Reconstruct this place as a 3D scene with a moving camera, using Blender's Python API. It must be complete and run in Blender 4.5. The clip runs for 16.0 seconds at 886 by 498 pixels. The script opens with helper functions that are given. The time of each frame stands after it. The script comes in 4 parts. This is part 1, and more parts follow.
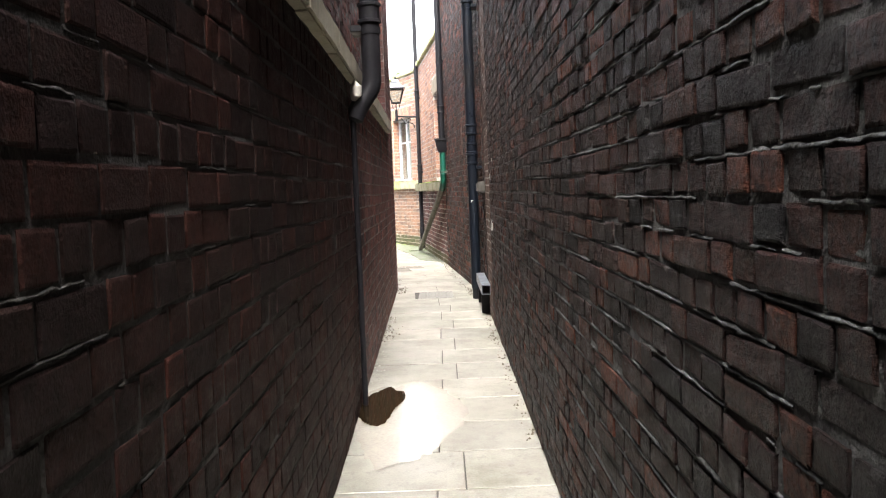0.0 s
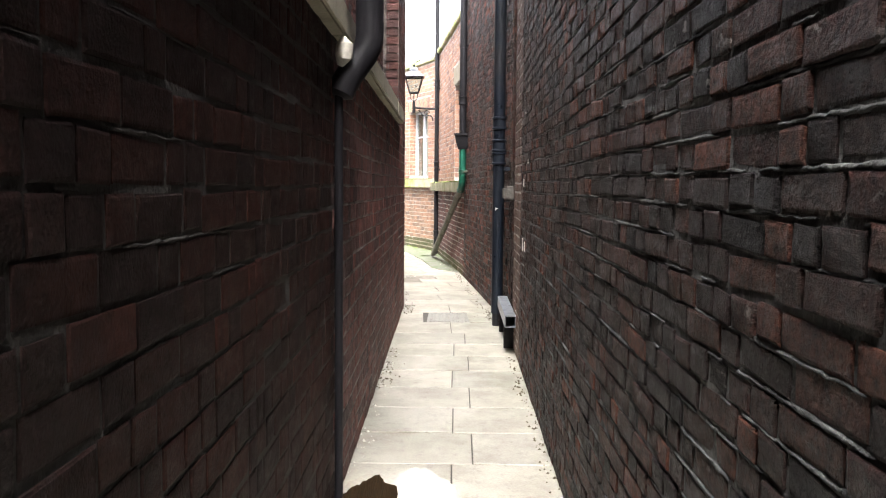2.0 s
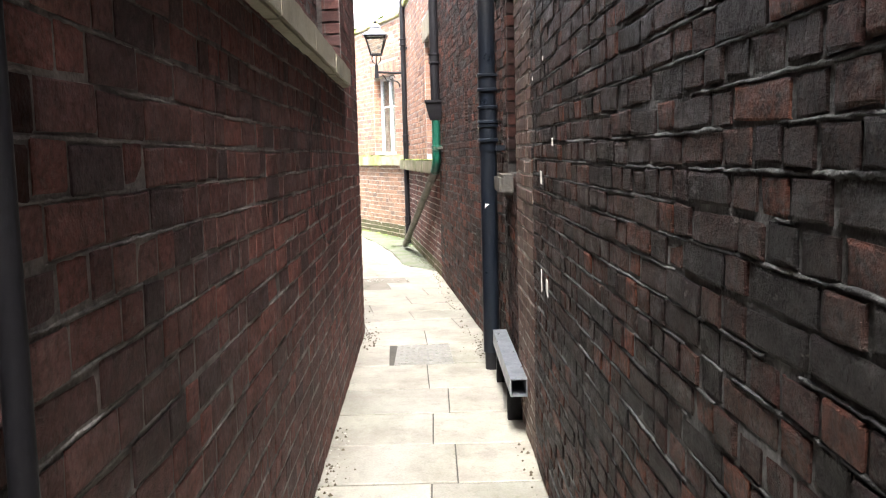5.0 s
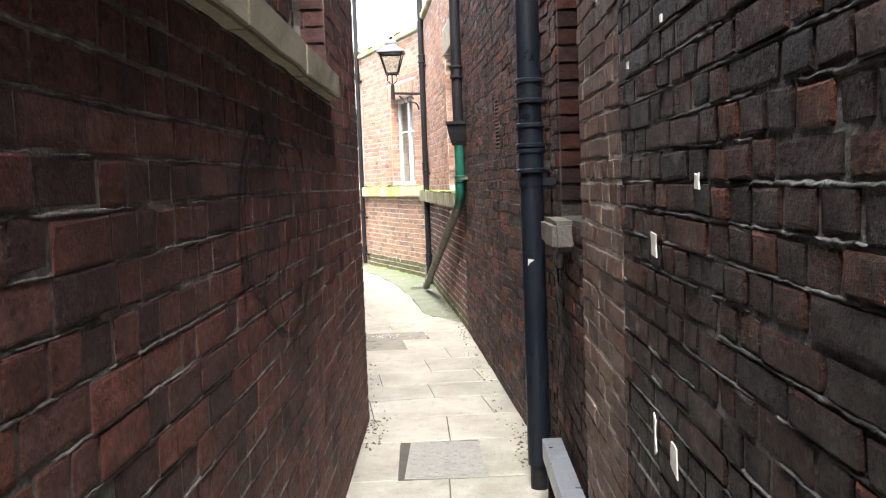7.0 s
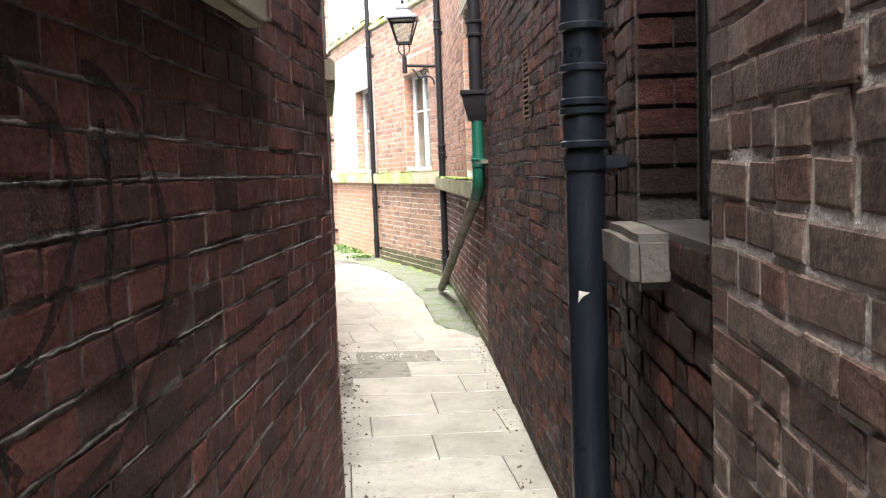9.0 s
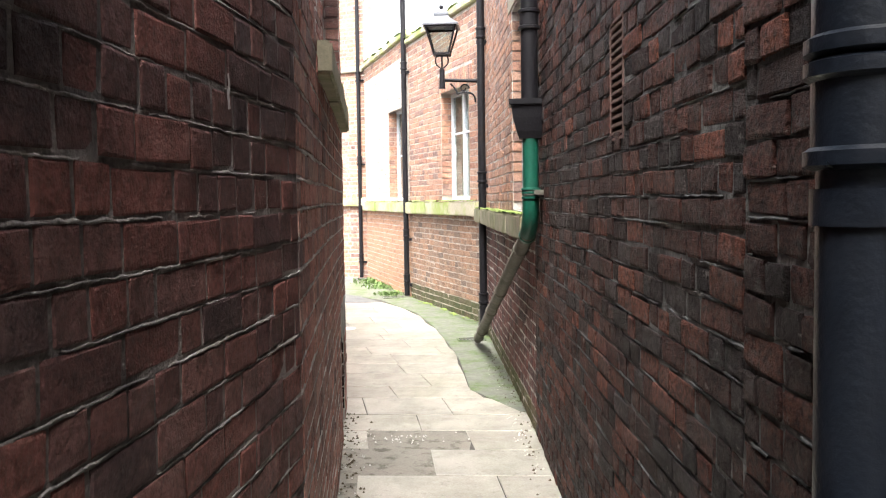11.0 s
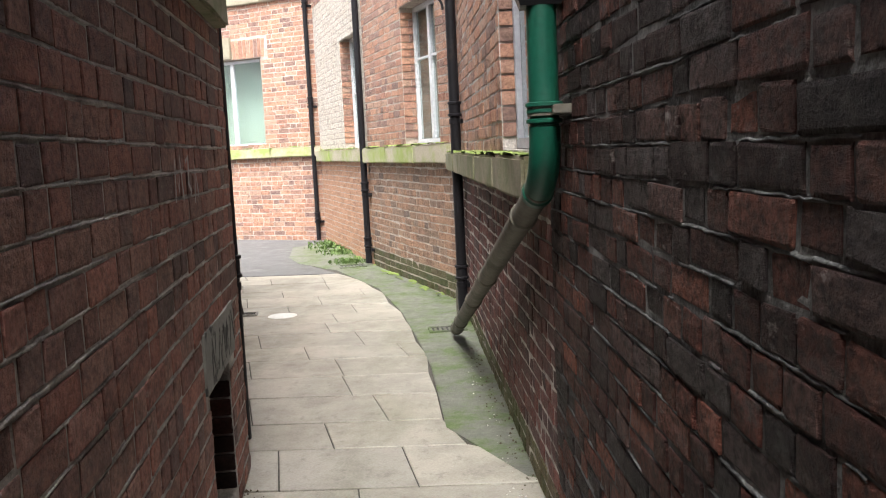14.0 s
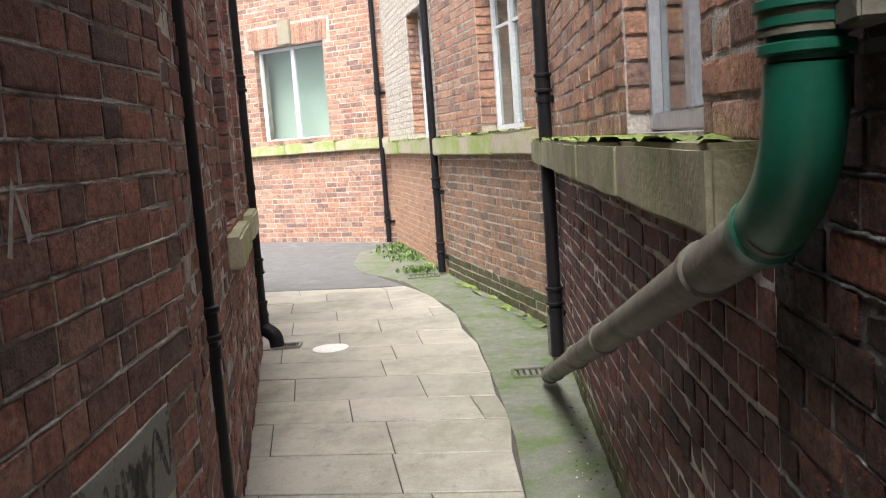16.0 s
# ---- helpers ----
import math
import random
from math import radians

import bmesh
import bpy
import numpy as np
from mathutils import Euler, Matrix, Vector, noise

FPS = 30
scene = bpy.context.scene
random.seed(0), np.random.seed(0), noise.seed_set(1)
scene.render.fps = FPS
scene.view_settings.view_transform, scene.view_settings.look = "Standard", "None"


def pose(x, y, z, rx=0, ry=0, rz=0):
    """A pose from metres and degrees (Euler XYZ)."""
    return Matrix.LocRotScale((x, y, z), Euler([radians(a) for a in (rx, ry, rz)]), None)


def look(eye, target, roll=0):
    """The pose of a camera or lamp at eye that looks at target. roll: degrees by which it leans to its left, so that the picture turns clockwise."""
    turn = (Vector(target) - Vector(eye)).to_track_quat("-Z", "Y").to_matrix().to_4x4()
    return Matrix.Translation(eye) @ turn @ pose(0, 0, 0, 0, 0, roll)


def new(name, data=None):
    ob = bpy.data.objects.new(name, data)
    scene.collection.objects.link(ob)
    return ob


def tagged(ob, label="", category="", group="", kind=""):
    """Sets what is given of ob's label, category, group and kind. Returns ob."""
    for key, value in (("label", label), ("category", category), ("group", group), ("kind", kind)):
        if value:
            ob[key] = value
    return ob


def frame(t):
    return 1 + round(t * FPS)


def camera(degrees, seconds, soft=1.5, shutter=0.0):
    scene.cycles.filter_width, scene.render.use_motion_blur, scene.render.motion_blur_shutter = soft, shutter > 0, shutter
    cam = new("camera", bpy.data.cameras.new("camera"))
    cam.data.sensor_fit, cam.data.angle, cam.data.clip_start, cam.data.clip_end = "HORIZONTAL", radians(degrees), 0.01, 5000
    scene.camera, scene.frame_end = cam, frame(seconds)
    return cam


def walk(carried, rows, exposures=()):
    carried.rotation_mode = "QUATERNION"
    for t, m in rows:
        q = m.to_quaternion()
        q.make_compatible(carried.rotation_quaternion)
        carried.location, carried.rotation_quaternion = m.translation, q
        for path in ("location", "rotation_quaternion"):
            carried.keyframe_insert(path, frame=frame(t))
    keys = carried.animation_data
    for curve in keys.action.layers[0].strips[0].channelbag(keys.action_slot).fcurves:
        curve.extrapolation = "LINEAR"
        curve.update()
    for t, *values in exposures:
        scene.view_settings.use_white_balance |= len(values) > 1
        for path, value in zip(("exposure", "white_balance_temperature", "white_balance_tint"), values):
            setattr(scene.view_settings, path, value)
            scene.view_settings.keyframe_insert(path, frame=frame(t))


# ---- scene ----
cam = camera(54.0, 16.0, soft=1.1)
PATH = [
    (0, (0.046, -0.065, 1.268), (0.044, 1.93, 1.131), -2.2),
    (0.5, (0.036, 0.311, 1.294), (-0.024, 2.305, 1.149), -0.6),
    (1, (0.006, 0.741, 1.313), (-0.012, 2.733, 1.133), -0.5),
    (1.5, (0.044, 1.17, 1.329), (-0.024, 3.162, 1.166), -1.1),
    (2, (0.02, 1.575, 1.333), (-0.013, 3.569, 1.189), 0.5),
    (2.5, (0.01, 1.957, 1.341), (0.02, 3.947, 1.142), -1.0),
    (3, (0.032, 2.36, 1.382), (-0.01, 4.352, 1.21), -0.5),
    (3.2, (0.014, 2.513, 1.377), (-0.027, 4.505, 1.21), -0.3),
    (5.3, (0.042, 4.313, 1.476), (0.064, 6.301, 1.259), -1.5),
    (5.5, (0.065, 4.492, 1.484), (0.046, 6.482, 1.28), -1.9),
    (6, (0.045, 4.882, 1.499), (0.028, 6.876, 1.344), -0.6),
    (6.5, (0.018, 5.274, 1.508), (0.079, 7.265, 1.325), -0.8),
    (7, (0.047, 5.695, 1.514), (0.01, 7.689, 1.361), -2.1),
    (7.5, (0.043, 6.133, 1.485), (0.03, 8.129, 1.35), -1.5),
    (8, (0.094, 6.549, 1.477), (0.083, 8.541, 1.3), -3.3),
    (8.2, (0.117, 6.709, 1.487), (0.06, 8.701, 1.322), -2.5),
    (10.3, (0.055, 8.36, 1.497), (-0.065, 10.345, 1.282), -2.3),
    (10.5, (0.043, 8.515, 1.496), (-0.104, 10.502, 1.319), -2.8),
    (11, (0.028, 8.897, 1.515), (-0.153, 10.885, 1.4), -0.8),
    (11.5, (-0.022, 9.304, 1.495), (-0.11, 11.298, 1.364), -1.4),
    (12, (-0.013, 9.724, 1.482), (-0.147, 11.717, 1.384), -2.8),
    (12.5, (-0.05, 10.109, 1.484), (-0.182, 12.099, 1.337), -2.2),
    (13, (-0.081, 10.508, 1.487), (-0.105, 12.5, 1.306), -3.3),
    (13.5, (-0.045, 10.908, 1.477), (-0.2, 12.89, 1.266), -4.5),
    (14, (-0.066, 11.322, 1.45), (-0.2, 13.304, 1.217), -2.7),
    (14.5, (-0.059, 11.734, 1.44), (-0.245, 13.711, 1.201), -3.1),
    (15, (-0.078, 12.128, 1.453), (-0.384, 14.091, 1.219), -1.9),
    (15.5, (-0.159, 12.524, 1.443), (-0.394, 14.491, 1.164), -2.0),
    (16, (-0.181, 12.958, 1.437), (-0.508, 14.916, 1.192), -4.1),
]
EXPOSURES = [(0.0, 3.3), (3.2, 3.35), (5.3, 3.45), (6.5, 3.35), (7.5, 3.05), (8.2, 3.1), (10.3, 2.85), (11.5, 2.85), (12.0, 2.5), (13.0, 2.4), (13.5, 2.1), (14.5, 2.05), (16.0, 1.9)]
walk(cam, [(t, look(eye, target, roll)) for t, eye, target, roll in PATH], EXPOSURES)

# ---- world and sun: a bright overcast sky ----
world = bpy.data.worlds.new("sky")
scene.world = world
world.use_nodes = True
wn = world.node_tree.nodes
wl = world.node_tree.links
sky = wn.new("ShaderNodeTexSky")
sky.sky_type = "NISHITA"
sky.sun_disc = False
sky.sun_elevation = radians(58)
sky.sun_rotation = radians(182)
sky.dust_density = 4.0
haze = wn.new("ShaderNodeHueSaturation")
haze.inputs["Saturation"].default_value = 0.25
wl.new(sky.outputs[0], haze.inputs["Color"])
wl.new(haze.outputs[0], wn["Background"].inputs[0])
wn["Background"].inputs[1].default_value = 0.15
sun = new("sun", bpy.data.lights.new("sun", "SUN"))
sun.data.energy = 1.3
sun.data.angle = radians(25)
sun.data.color = (1.0, 0.96, 0.9)
sun.matrix_world = look((0, 0, 20), (0.02, 0.5, 20 - 0.9))


# ---- materials ----
def material(name, build, rough=0.85, metal=0.0):
    m = bpy.data.materials.new(name)
    m.use_nodes = True
    n, l = m.node_tree.nodes, m.node_tree.links
    b = n["Principled BSDF"]
    b.inputs["Roughness"].default_value = rough
    b.inputs["Metallic"].default_value = metal
    build(n, l, b)
    return m


def noise_node(n, l, scale, detail=5, stretch=(1, 1, 1), rough=0.55):
    g = n.new("ShaderNodeNewGeometry")
    mp = n.new("ShaderNodeMapping")
    mp.inputs["Scale"].default_value = stretch
    l.new(g.outputs["Position"], mp.inputs["Vector"])
    t = n.new("ShaderNodeTexNoise")
    t.inputs["Scale"].default_value = scale
    t.inputs["Detail"].default_value = detail
    t.inputs["Roughness"].default_value = rough
    l.new(mp.outputs[0], t.inputs["Vector"])
    return t.outputs["Fac"]


def ramp(n, l, fac, stops):
    r = n.new("ShaderNodeValToRGB")
    e = r.color_ramp.elements
    while len(e) < len(stops):
        e.new(0.5)
    for k, (p, c) in enumerate(stops):
        e[k].position = p
        e[k].color = (*c, 1) if len(c) == 3 else c
    l.new(fac, r.inputs[0])
    return r.outputs[0]


def mix(n, l, fac, a, b, mode="MIX"):
    x = n.new("ShaderNodeMix")
    x.data_type = "RGBA"
    x.blend_type = mode
    for k, v in ((0, fac), (6, a), (7, b)):
        if isinstance(v, (int, float)):
            x.inputs[k].default_value = v
        elif isinstance(v, tuple):
            x.inputs[k].default_value = (*v, 1)
        else:
            l.new(v, x.inputs[k])
    return x.outputs[2]


def bump(n, l, b, fac, strength=0.5, dist=0.01):
    k = n.new("ShaderNodeBump")
    k.inputs["Strength"].default_value = strength
    k.inputs["Distance"].default_value = dist
    l.new(fac, k.inputs["Height"])
    l.new(k.outputs[0], b.inputs["Normal"])


def grey(v):
    return (v, v, v)


def piece_random(n, l):
    """A random number for each piece, whether an object of its own or an island of a joined mesh."""
    o = n.new("ShaderNodeObjectInfo")
    g = n.new("ShaderNodeNewGeometry")
    a = n.new("ShaderNodeMath")
    a.operation = "ADD"
    l.new(o.outputs["Random"], a.inputs[0])
    l.new(g.outputs["Random Per Island"], a.inputs[1])
    f = n.new("ShaderNodeMath")
    f.operation = "FRACT"
    l.new(a.outputs[0], f.inputs[0])
    return f.outputs[0]


def brick_material(name, tones, soot=0.5, soot_colour=(0.028, 0.02, 0.02), lime=0.15, rough=0.72, spots=0.55, relief=0.8, smear=0.0, spec=0.15, chunk=0.0, fleck=1.0):
    """tones: base colours from brick to brick; soot: how much of the wall is stained black."""
    def build(n, l, b):
        k = len(tones)
        c = ramp(n, l, piece_random(n, l), [(i / (k - 1), t) for i, t in enumerate(tones)])
        grain = noise_node(n, l, 55, 6, (1, 1, 1.3))
        c = mix(n, l, spots, c, ramp(n, l, grain, [(0.32, grey(0.06)), (0.62, grey(1.0))]), "MULTIPLY")
        blotch = noise_node(n, l, 17, 6, (1, 1, 1.2), 0.65)
        c = mix(n, l, 0.8, c, ramp(n, l, blotch, [(0.3, grey(0.3)), (0.5, grey(0.85)), (0.68, (1.0, 0.98, 0.96))]), "MULTIPLY")
        c = mix(n, l, ramp(n, l, blotch, [(0.6, grey(0)), (0.74, grey(0.4 * fleck))]), c, (0.26, 0.17, 0.145))
        speck = noise_node(n, l, 120, 4, (1, 1, 0.8), 0.7)
        c = mix(n, l, ramp(n, l, speck, [(0.6, grey(0)), (0.76, grey(0.35 * fleck))]), c, (0.3, 0.23, 0.2))
        big = noise_node(n, l, 1.3, 8, (1, 1, 1.6), 0.65)
        c = mix(n, l, ramp(n, l, big, [(0.62 - 0.35 * soot, grey(0)), (0.9 - 0.3 * soot, grey(1))]), c, soot_colour)
        pale = noise_node(n, l, 9, 8, (1, 1, 2), 0.7)
        c = mix(n, l, ramp(n, l, pale, [(0.66 - 0.1 * lime, grey(0)), (0.85 - 0.1 * lime, grey(min(1, lime * 3)))]), c, (0.42, 0.39, 0.37))
        if smear:
            wash = noise_node(n, l, 6, 9, (1, 1, 2.6), 0.75)
            c = mix(n, l, ramp(n, l, wash, [(0.56, grey(0)), (0.64, grey(smear))]), c, (0.13, 0.132, 0.13))
        l.new(c, b.inputs["Base Color"])
        l.new(ramp(n, l, pale, [(0.3, grey(rough - 0.25)), (0.7, grey(min(1, rough + 0.1)))]), b.inputs["Roughness"])
        b.inputs["Specular IOR Level"].default_value = spec
        height = mix(n, l, 0.5, noise_node(n, l, 38, 8, (1, 1, 1), 0.65), noise_node(n, l, 130, 4))
        if chunk:
            height = mix(n, l, chunk, height, noise_node(n, l, 15, 8, (1, 1, 1.5), 0.72))
        bump(n, l, b, height, relief, 0.011 + 0.055 * chunk)
    return material(name, build, rough)


def mortar_material(name, light, dark, edge=(0.35, 0.6)):
    def build(n, l, b):
        f = noise_node(n, l, 5, 8, (1, 1, 1), 0.7)
        c = ramp(n, l, f, [(edge[0], dark), (edge[1], light)])
        g = noise_node(n, l, 90, 5)
        l.new(mix(n, l, 0.5, c, ramp(n, l, g, [(0.3, grey(0.3)), (0.7, grey(1))]), "MULTIPLY"), b.inputs["Base Color"])
        bump(n, l, b, g, 0.8, 0.01)
    return material(name, build, 0.95)


def mottled(name, a, b2, scale=6, rough=0.8, metal=0.0, fine=60, bumpy=0.3, stain=None, stain_at=(0.55, 0.7), stain_scale=2.0, spec=0.5):
    def build(n, l, b):
        c = mix(n, l, noise_node(n, l, scale, 6), a, b2)
        g = noise_node(n, l, fine, 5)
        c = mix(n, l, 0.35, c, ramp(n, l, g, [(0.3, grey(0.35)), (0.65, grey(1))]), "MULTIPLY")
        if stain:
            c = mix(n, l, ramp(n, l, noise_node(n, l, stain_scale, 8, (1, 1, 1), 0.7), [(stain_at[0], grey(0)), (stain_at[1], grey(1))]), c, stain)
        l.new(c, b.inputs["Base Color"])
        l.new(ramp(n, l, noise_node(n, l, scale * 1.7, 5), [(0.3, grey(max(0.05, rough - 0.15))), (0.7, grey(min(1, rough + 0.12)))]), b.inputs["Roughness"])
        b.inputs["Specular IOR Level"].default_value = spec
        bump(n, l, b, g, bumpy, 0.006)
    return material(name, build, rough, metal)


def flag_material(name, tones):
    def build(n, l, b):
        k = len(tones)
        c = ramp(n, l, piece_random(n, l), [(i / (k - 1), t) for i, t in enumerate(tones)])
        worn = noise_node(n, l, 2.2, 9, (1, 1, 1), 0.7)
        c = mix(n, l, ramp(n, l, worn, [(0.44, grey(0)), (0.68, grey(0.8))]), c, (0.25, 0.23, 0.19))
        blot = noise_node(n, l, 14, 7, (1, 0.8, 1), 0.7)
        c = mix(n, l, ramp(n, l, blot, [(0.55, grey(0)), (0.68, grey(0.6))]), c, (0.16, 0.15, 0.12))
        dirt = noise_node(n, l, 1.1, 10, (1.6, 0.7, 1), 0.72)
        c = mix(n, l, ramp(n, l, dirt, [(0.5, grey(0)), (0.66, grey(0.6))]), c, (0.17, 0.175, 0.115))
        grain = noise_node(n, l, 90, 5)
        c = mix(n, l, 0.4, c, ramp(n, l, grain, [(0.3, grey(0.45)), (0.65, grey(1))]), "MULTIPLY")
        l.new(c, b.inputs["Base Color"])
        l.new(ramp(n, l, worn, [(0.35, grey(0.3)), (0.65, grey(0.6))]), b.inputs["Roughness"])
        bump(n, l, b, mix(n, l, 0.5, blot, grain), 0.35, 0.006)
    return material(name, build, 0.5)


BRICK_LEFT = brick_material("sooty_red_brick", [(0.18, 0.076, 0.068), (0.25, 0.096, 0.082), (0.12, 0.062, 0.06), (0.22, 0.104, 0.094), (0.075, 0.048, 0.051), (0.2, 0.078, 0.069)], 0.45, lime=0.2, relief=0.6, chunk=0.3)
# sooty brick darkened further, so shade is in the base colour
BRICK_SHADED = brick_material("sooty_shade_brick", [(0.034, 0.016, 0.014), (0.055, 0.02, 0.016), (0.02, 0.012, 0.012), (0.04, 0.02, 0.017)], 0.5, soot_colour=(0.014, 0.01, 0.01), lime=0.05, relief=0.5, spec=0.06, chunk=0.3, fleck=0.2)
BRICK_RIGHT = brick_material("blackened_brick", [(0.027, 0.014, 0.013), (0.07, 0.024, 0.019), (0.012, 0.01, 0.012), (0.04, 0.02, 0.017), (0.17, 0.056, 0.034), (0.018, 0.015, 0.017), (0.085, 0.038, 0.028)], 0.5, soot_colour=(0.014, 0.011, 0.012), lime=0.3, rough=0.62, spots=0.85, relief=1.0, smear=0.3, spec=0.13, chunk=0.7, fleck=0.3)
BRICK_WARM = brick_material("warm_red_brick", [(0.38, 0.18, 0.15), (0.5, 0.22, 0.175), (0.27, 0.145, 0.128), (0.46, 0.25, 0.205), (0.18, 0.12, 0.115), (0.41, 0.175, 0.14)], 0.3, lime=0.35, relief=0.7, chunk=0.3)
BRICK_PIER = brick_material("brown_pier_brick", [(0.17, 0.118, 0.1), (0.225, 0.165, 0.138), (0.13, 0.086, 0.074), (0.18, 0.1, 0.08)], 0.4, lime=0.25, relief=0.5, smear=0.25)
BRICK_BEND = brick_material("dark_red_brick", [(0.072, 0.034, 0.03), (0.16, 0.056, 0.042), (0.035, 0.024, 0.025), (0.28, 0.095, 0.062), (0.09, 0.072, 0.072), (0.022, 0.017, 0.018), (0.11, 0.044, 0.035)], 0.55, soot_colour=(0.017, 0.013, 0.014), lime=0.35, spots=0.85, relief=1.0, smear=0.25, spec=0.13, chunk=0.7, fleck=0.6)
BRICK_RED = brick_material("orange_red_brick", [(0.54, 0.29, 0.2), (0.62, 0.36, 0.25), (0.48, 0.25, 0.185), (0.6, 0.4, 0.3), (0.42, 0.25, 0.2), (0.3, 0.2, 0.175)], 0.05, lime=0.4)
BRICK_DIRTY = brick_material("dirty_brown_brick", [(0.4, 0.25, 0.17), (0.5, 0.3, 0.2), (0.3, 0.19, 0.14), (0.46, 0.31, 0.22), (0.2, 0.15, 0.13)], 0.15, soot_colour=(0.15, 0.12, 0.09), lime=0.4)
BRICK_ALGAE = brick_material("algae_green_brick", [(0.1, 0.11, 0.05), (0.13, 0.13, 0.06), (0.15, 0.12, 0.075), (0.085, 0.1, 0.04)], 0.3, soot_colour=(0.06, 0.075, 0.03), lime=0.1)
BRICK_PALE = brick_material("pale_orange_brick", [(0.6, 0.34, 0.22), (0.66, 0.39, 0.26), (0.55, 0.31, 0.21)], 0.0, lime=0.3)
BRICK_WHITE = brick_material("whitewashed_brick", [(0.74, 0.68, 0.6), (0.78, 0.72, 0.64), (0.7, 0.63, 0.54)], 0.0, lime=0.2)
MORTAR_DARK = mortar_material("sooty_mortar", (0.22, 0.22, 0.215), (0.022, 0.02, 0.02), (0.4, 0.64))
MORTAR_LEFT = mortar_material("dusty_mortar", (0.28, 0.25, 0.235), (0.06, 0.052, 0.05), (0.38, 0.62))
MORTAR_MID = mortar_material("grey_mortar", (0.66, 0.62, 0.58), (0.2, 0.175, 0.165))
MORTAR_PALE = mortar_material("lime_mortar", (0.62, 0.55, 0.48), (0.36, 0.3, 0.26))
MORTAR_RIDGE = mortar_material("pale_smeared_mortar", (0.2, 0.208, 0.206), (0.028, 0.028, 0.029), (0.42, 0.66))
MORTAR_LIP = mortar_material("pale_lime_lip", (0.4, 0.365, 0.345), (0.08, 0.07, 0.068), (0.38, 0.64))
MORTAR_BLACK = mortar_material("near_black_mortar", (0.05, 0.045, 0.042), (0.014, 0.012, 0.012))
FLAG = flag_material("sandstone_flag", [(0.35, 0.335, 0.285), (0.43, 0.41, 0.35), (0.37, 0.355, 0.305), (0.4, 0.385, 0.335), (0.31, 0.3, 0.26)])
GRIT = mottled("damp_joint_grit", (0.05, 0.046, 0.04), (0.09, 0.085, 0.07), 8, 0.9)
MOSSY = mottled("mossy_concrete", (0.07, 0.075, 0.06), (0.27, 0.28, 0.24), 8, 0.65, bumpy=0.8, stain=(0.085, 0.125, 0.04), stain_at=(0.46, 0.6), stain_scale=4)
TARMAC = mottled("worn_tarmac", (0.1, 0.1, 0.105), (0.17, 0.17, 0.17), 3, 0.75, fine=180, bumpy=0.6, stain=(0.22, 0.22, 0.21), stain_at=(0.58, 0.7))
PATCH = mottled("broken_concrete_patch", (0.2, 0.19, 0.16), (0.3, 0.28, 0.24), 6, 0.9, fine=120, bumpy=0.9, stain=(0.1, 0.09, 0.07), stain_at=(0.52, 0.62), stain_scale=7)
STONE = mottled("weathered_sill_stone", (0.26, 0.23, 0.17), (0.36, 0.33, 0.25), 5, 0.85, bumpy=0.6, stain=(0.14, 0.13, 0.1))
STONE_MOSS = mottled("mossy_sill_stone", (0.4, 0.36, 0.27), (0.5, 0.45, 0.34), 4, 0.9, bumpy=0.6, stain=(0.27, 0.33, 0.1), stain_at=(0.42, 0.6), stain_scale=2.4)
MOSS = mottled("bright_moss", (0.15, 0.22, 0.045), (0.26, 0.33, 0.09), 14, 0.95, fine=160, bumpy=1.0)
IRON = mottled("black_painted_iron", (0.007, 0.007, 0.009), (0.018, 0.017, 0.02), 9, 0.5, bumpy=0.25, stain=(0.03, 0.024, 0.02), stain_at=(0.62, 0.7), spec=0.18)
IRON_BLUE = mottled("blue_black_painted_iron", (0.004, 0.0055, 0.009), (0.009, 0.013, 0.021), 6, 0.42, bumpy=0.3, stain=(0.012, 0.012, 0.014), stain_at=(0.5, 0.7), spec=0.3)
GREEN = mottled("green_plastic_pipe", (0.005, 0.068, 0.044), (0.007, 0.095, 0.06), 5, 0.45, bumpy=0.08, stain=(0.02, 0.05, 0.035), stain_at=(0.6, 0.85))
PIPE_OLD = mottled("algae_grey_pipe", (0.085, 0.08, 0.065), (0.17, 0.155, 0.125), 9, 0.75, bumpy=0.4, stain=(0.05, 0.055, 0.035), stain_at=(0.5, 0.7), stain_scale=4)
STEEL = mottled("galvanised_steel", (0.3, 0.33, 0.37), (0.42, 0.45, 0.5), 8, 0.42, metal=0.7, bumpy=0.1)
COVER = mottled("cast_steel_cover", (0.26, 0.26, 0.24), (0.36, 0.35, 0.32), 12, 0.55, metal=0.3, bumpy=0.4)
LIME = mottled("white_limescale", (0.5, 0.47, 0.42), (0.68, 0.64, 0.58), 30, 0.9)
WHITE = mottled("white_window_frame", (0.6, 0.63, 0.67), (0.7, 0.72, 0.75), 9, 0.4, bumpy=0.05)
GREYFRAME = mottled("grey_window_frame", (0.3, 0.31, 0.35), (0.38, 0.39, 0.43), 9, 0.45, bumpy=0.05)
# near-black colour stands in for the shade of unlit rooms and voids
SHADE_DARK = mottled("unlit_shade_black", (0.01, 0.01, 0.012), (0.02, 0.02, 0.02), 4, 0.9)
TERRA = mottled("terracotta", (0.12, 0.075, 0.065), (0.18, 0.1, 0.085), 20, 0.85)
WEED = mottled("weed_leaf", (0.07, 0.13, 0.03), (0.14, 0.22, 0.06), 20, 0.7)
# pale green panel behind the glass stands in for bright reflections
REFLECT_PANEL = mottled("painted_pane_reflection", (0.42, 0.5, 0.44), (0.55, 0.6, 0.5), 2, 0.9)
RED = mottled("red_plastic", (0.6, 0.03, 0.03), (0.7, 0.05, 0.04), 8, 0.4)


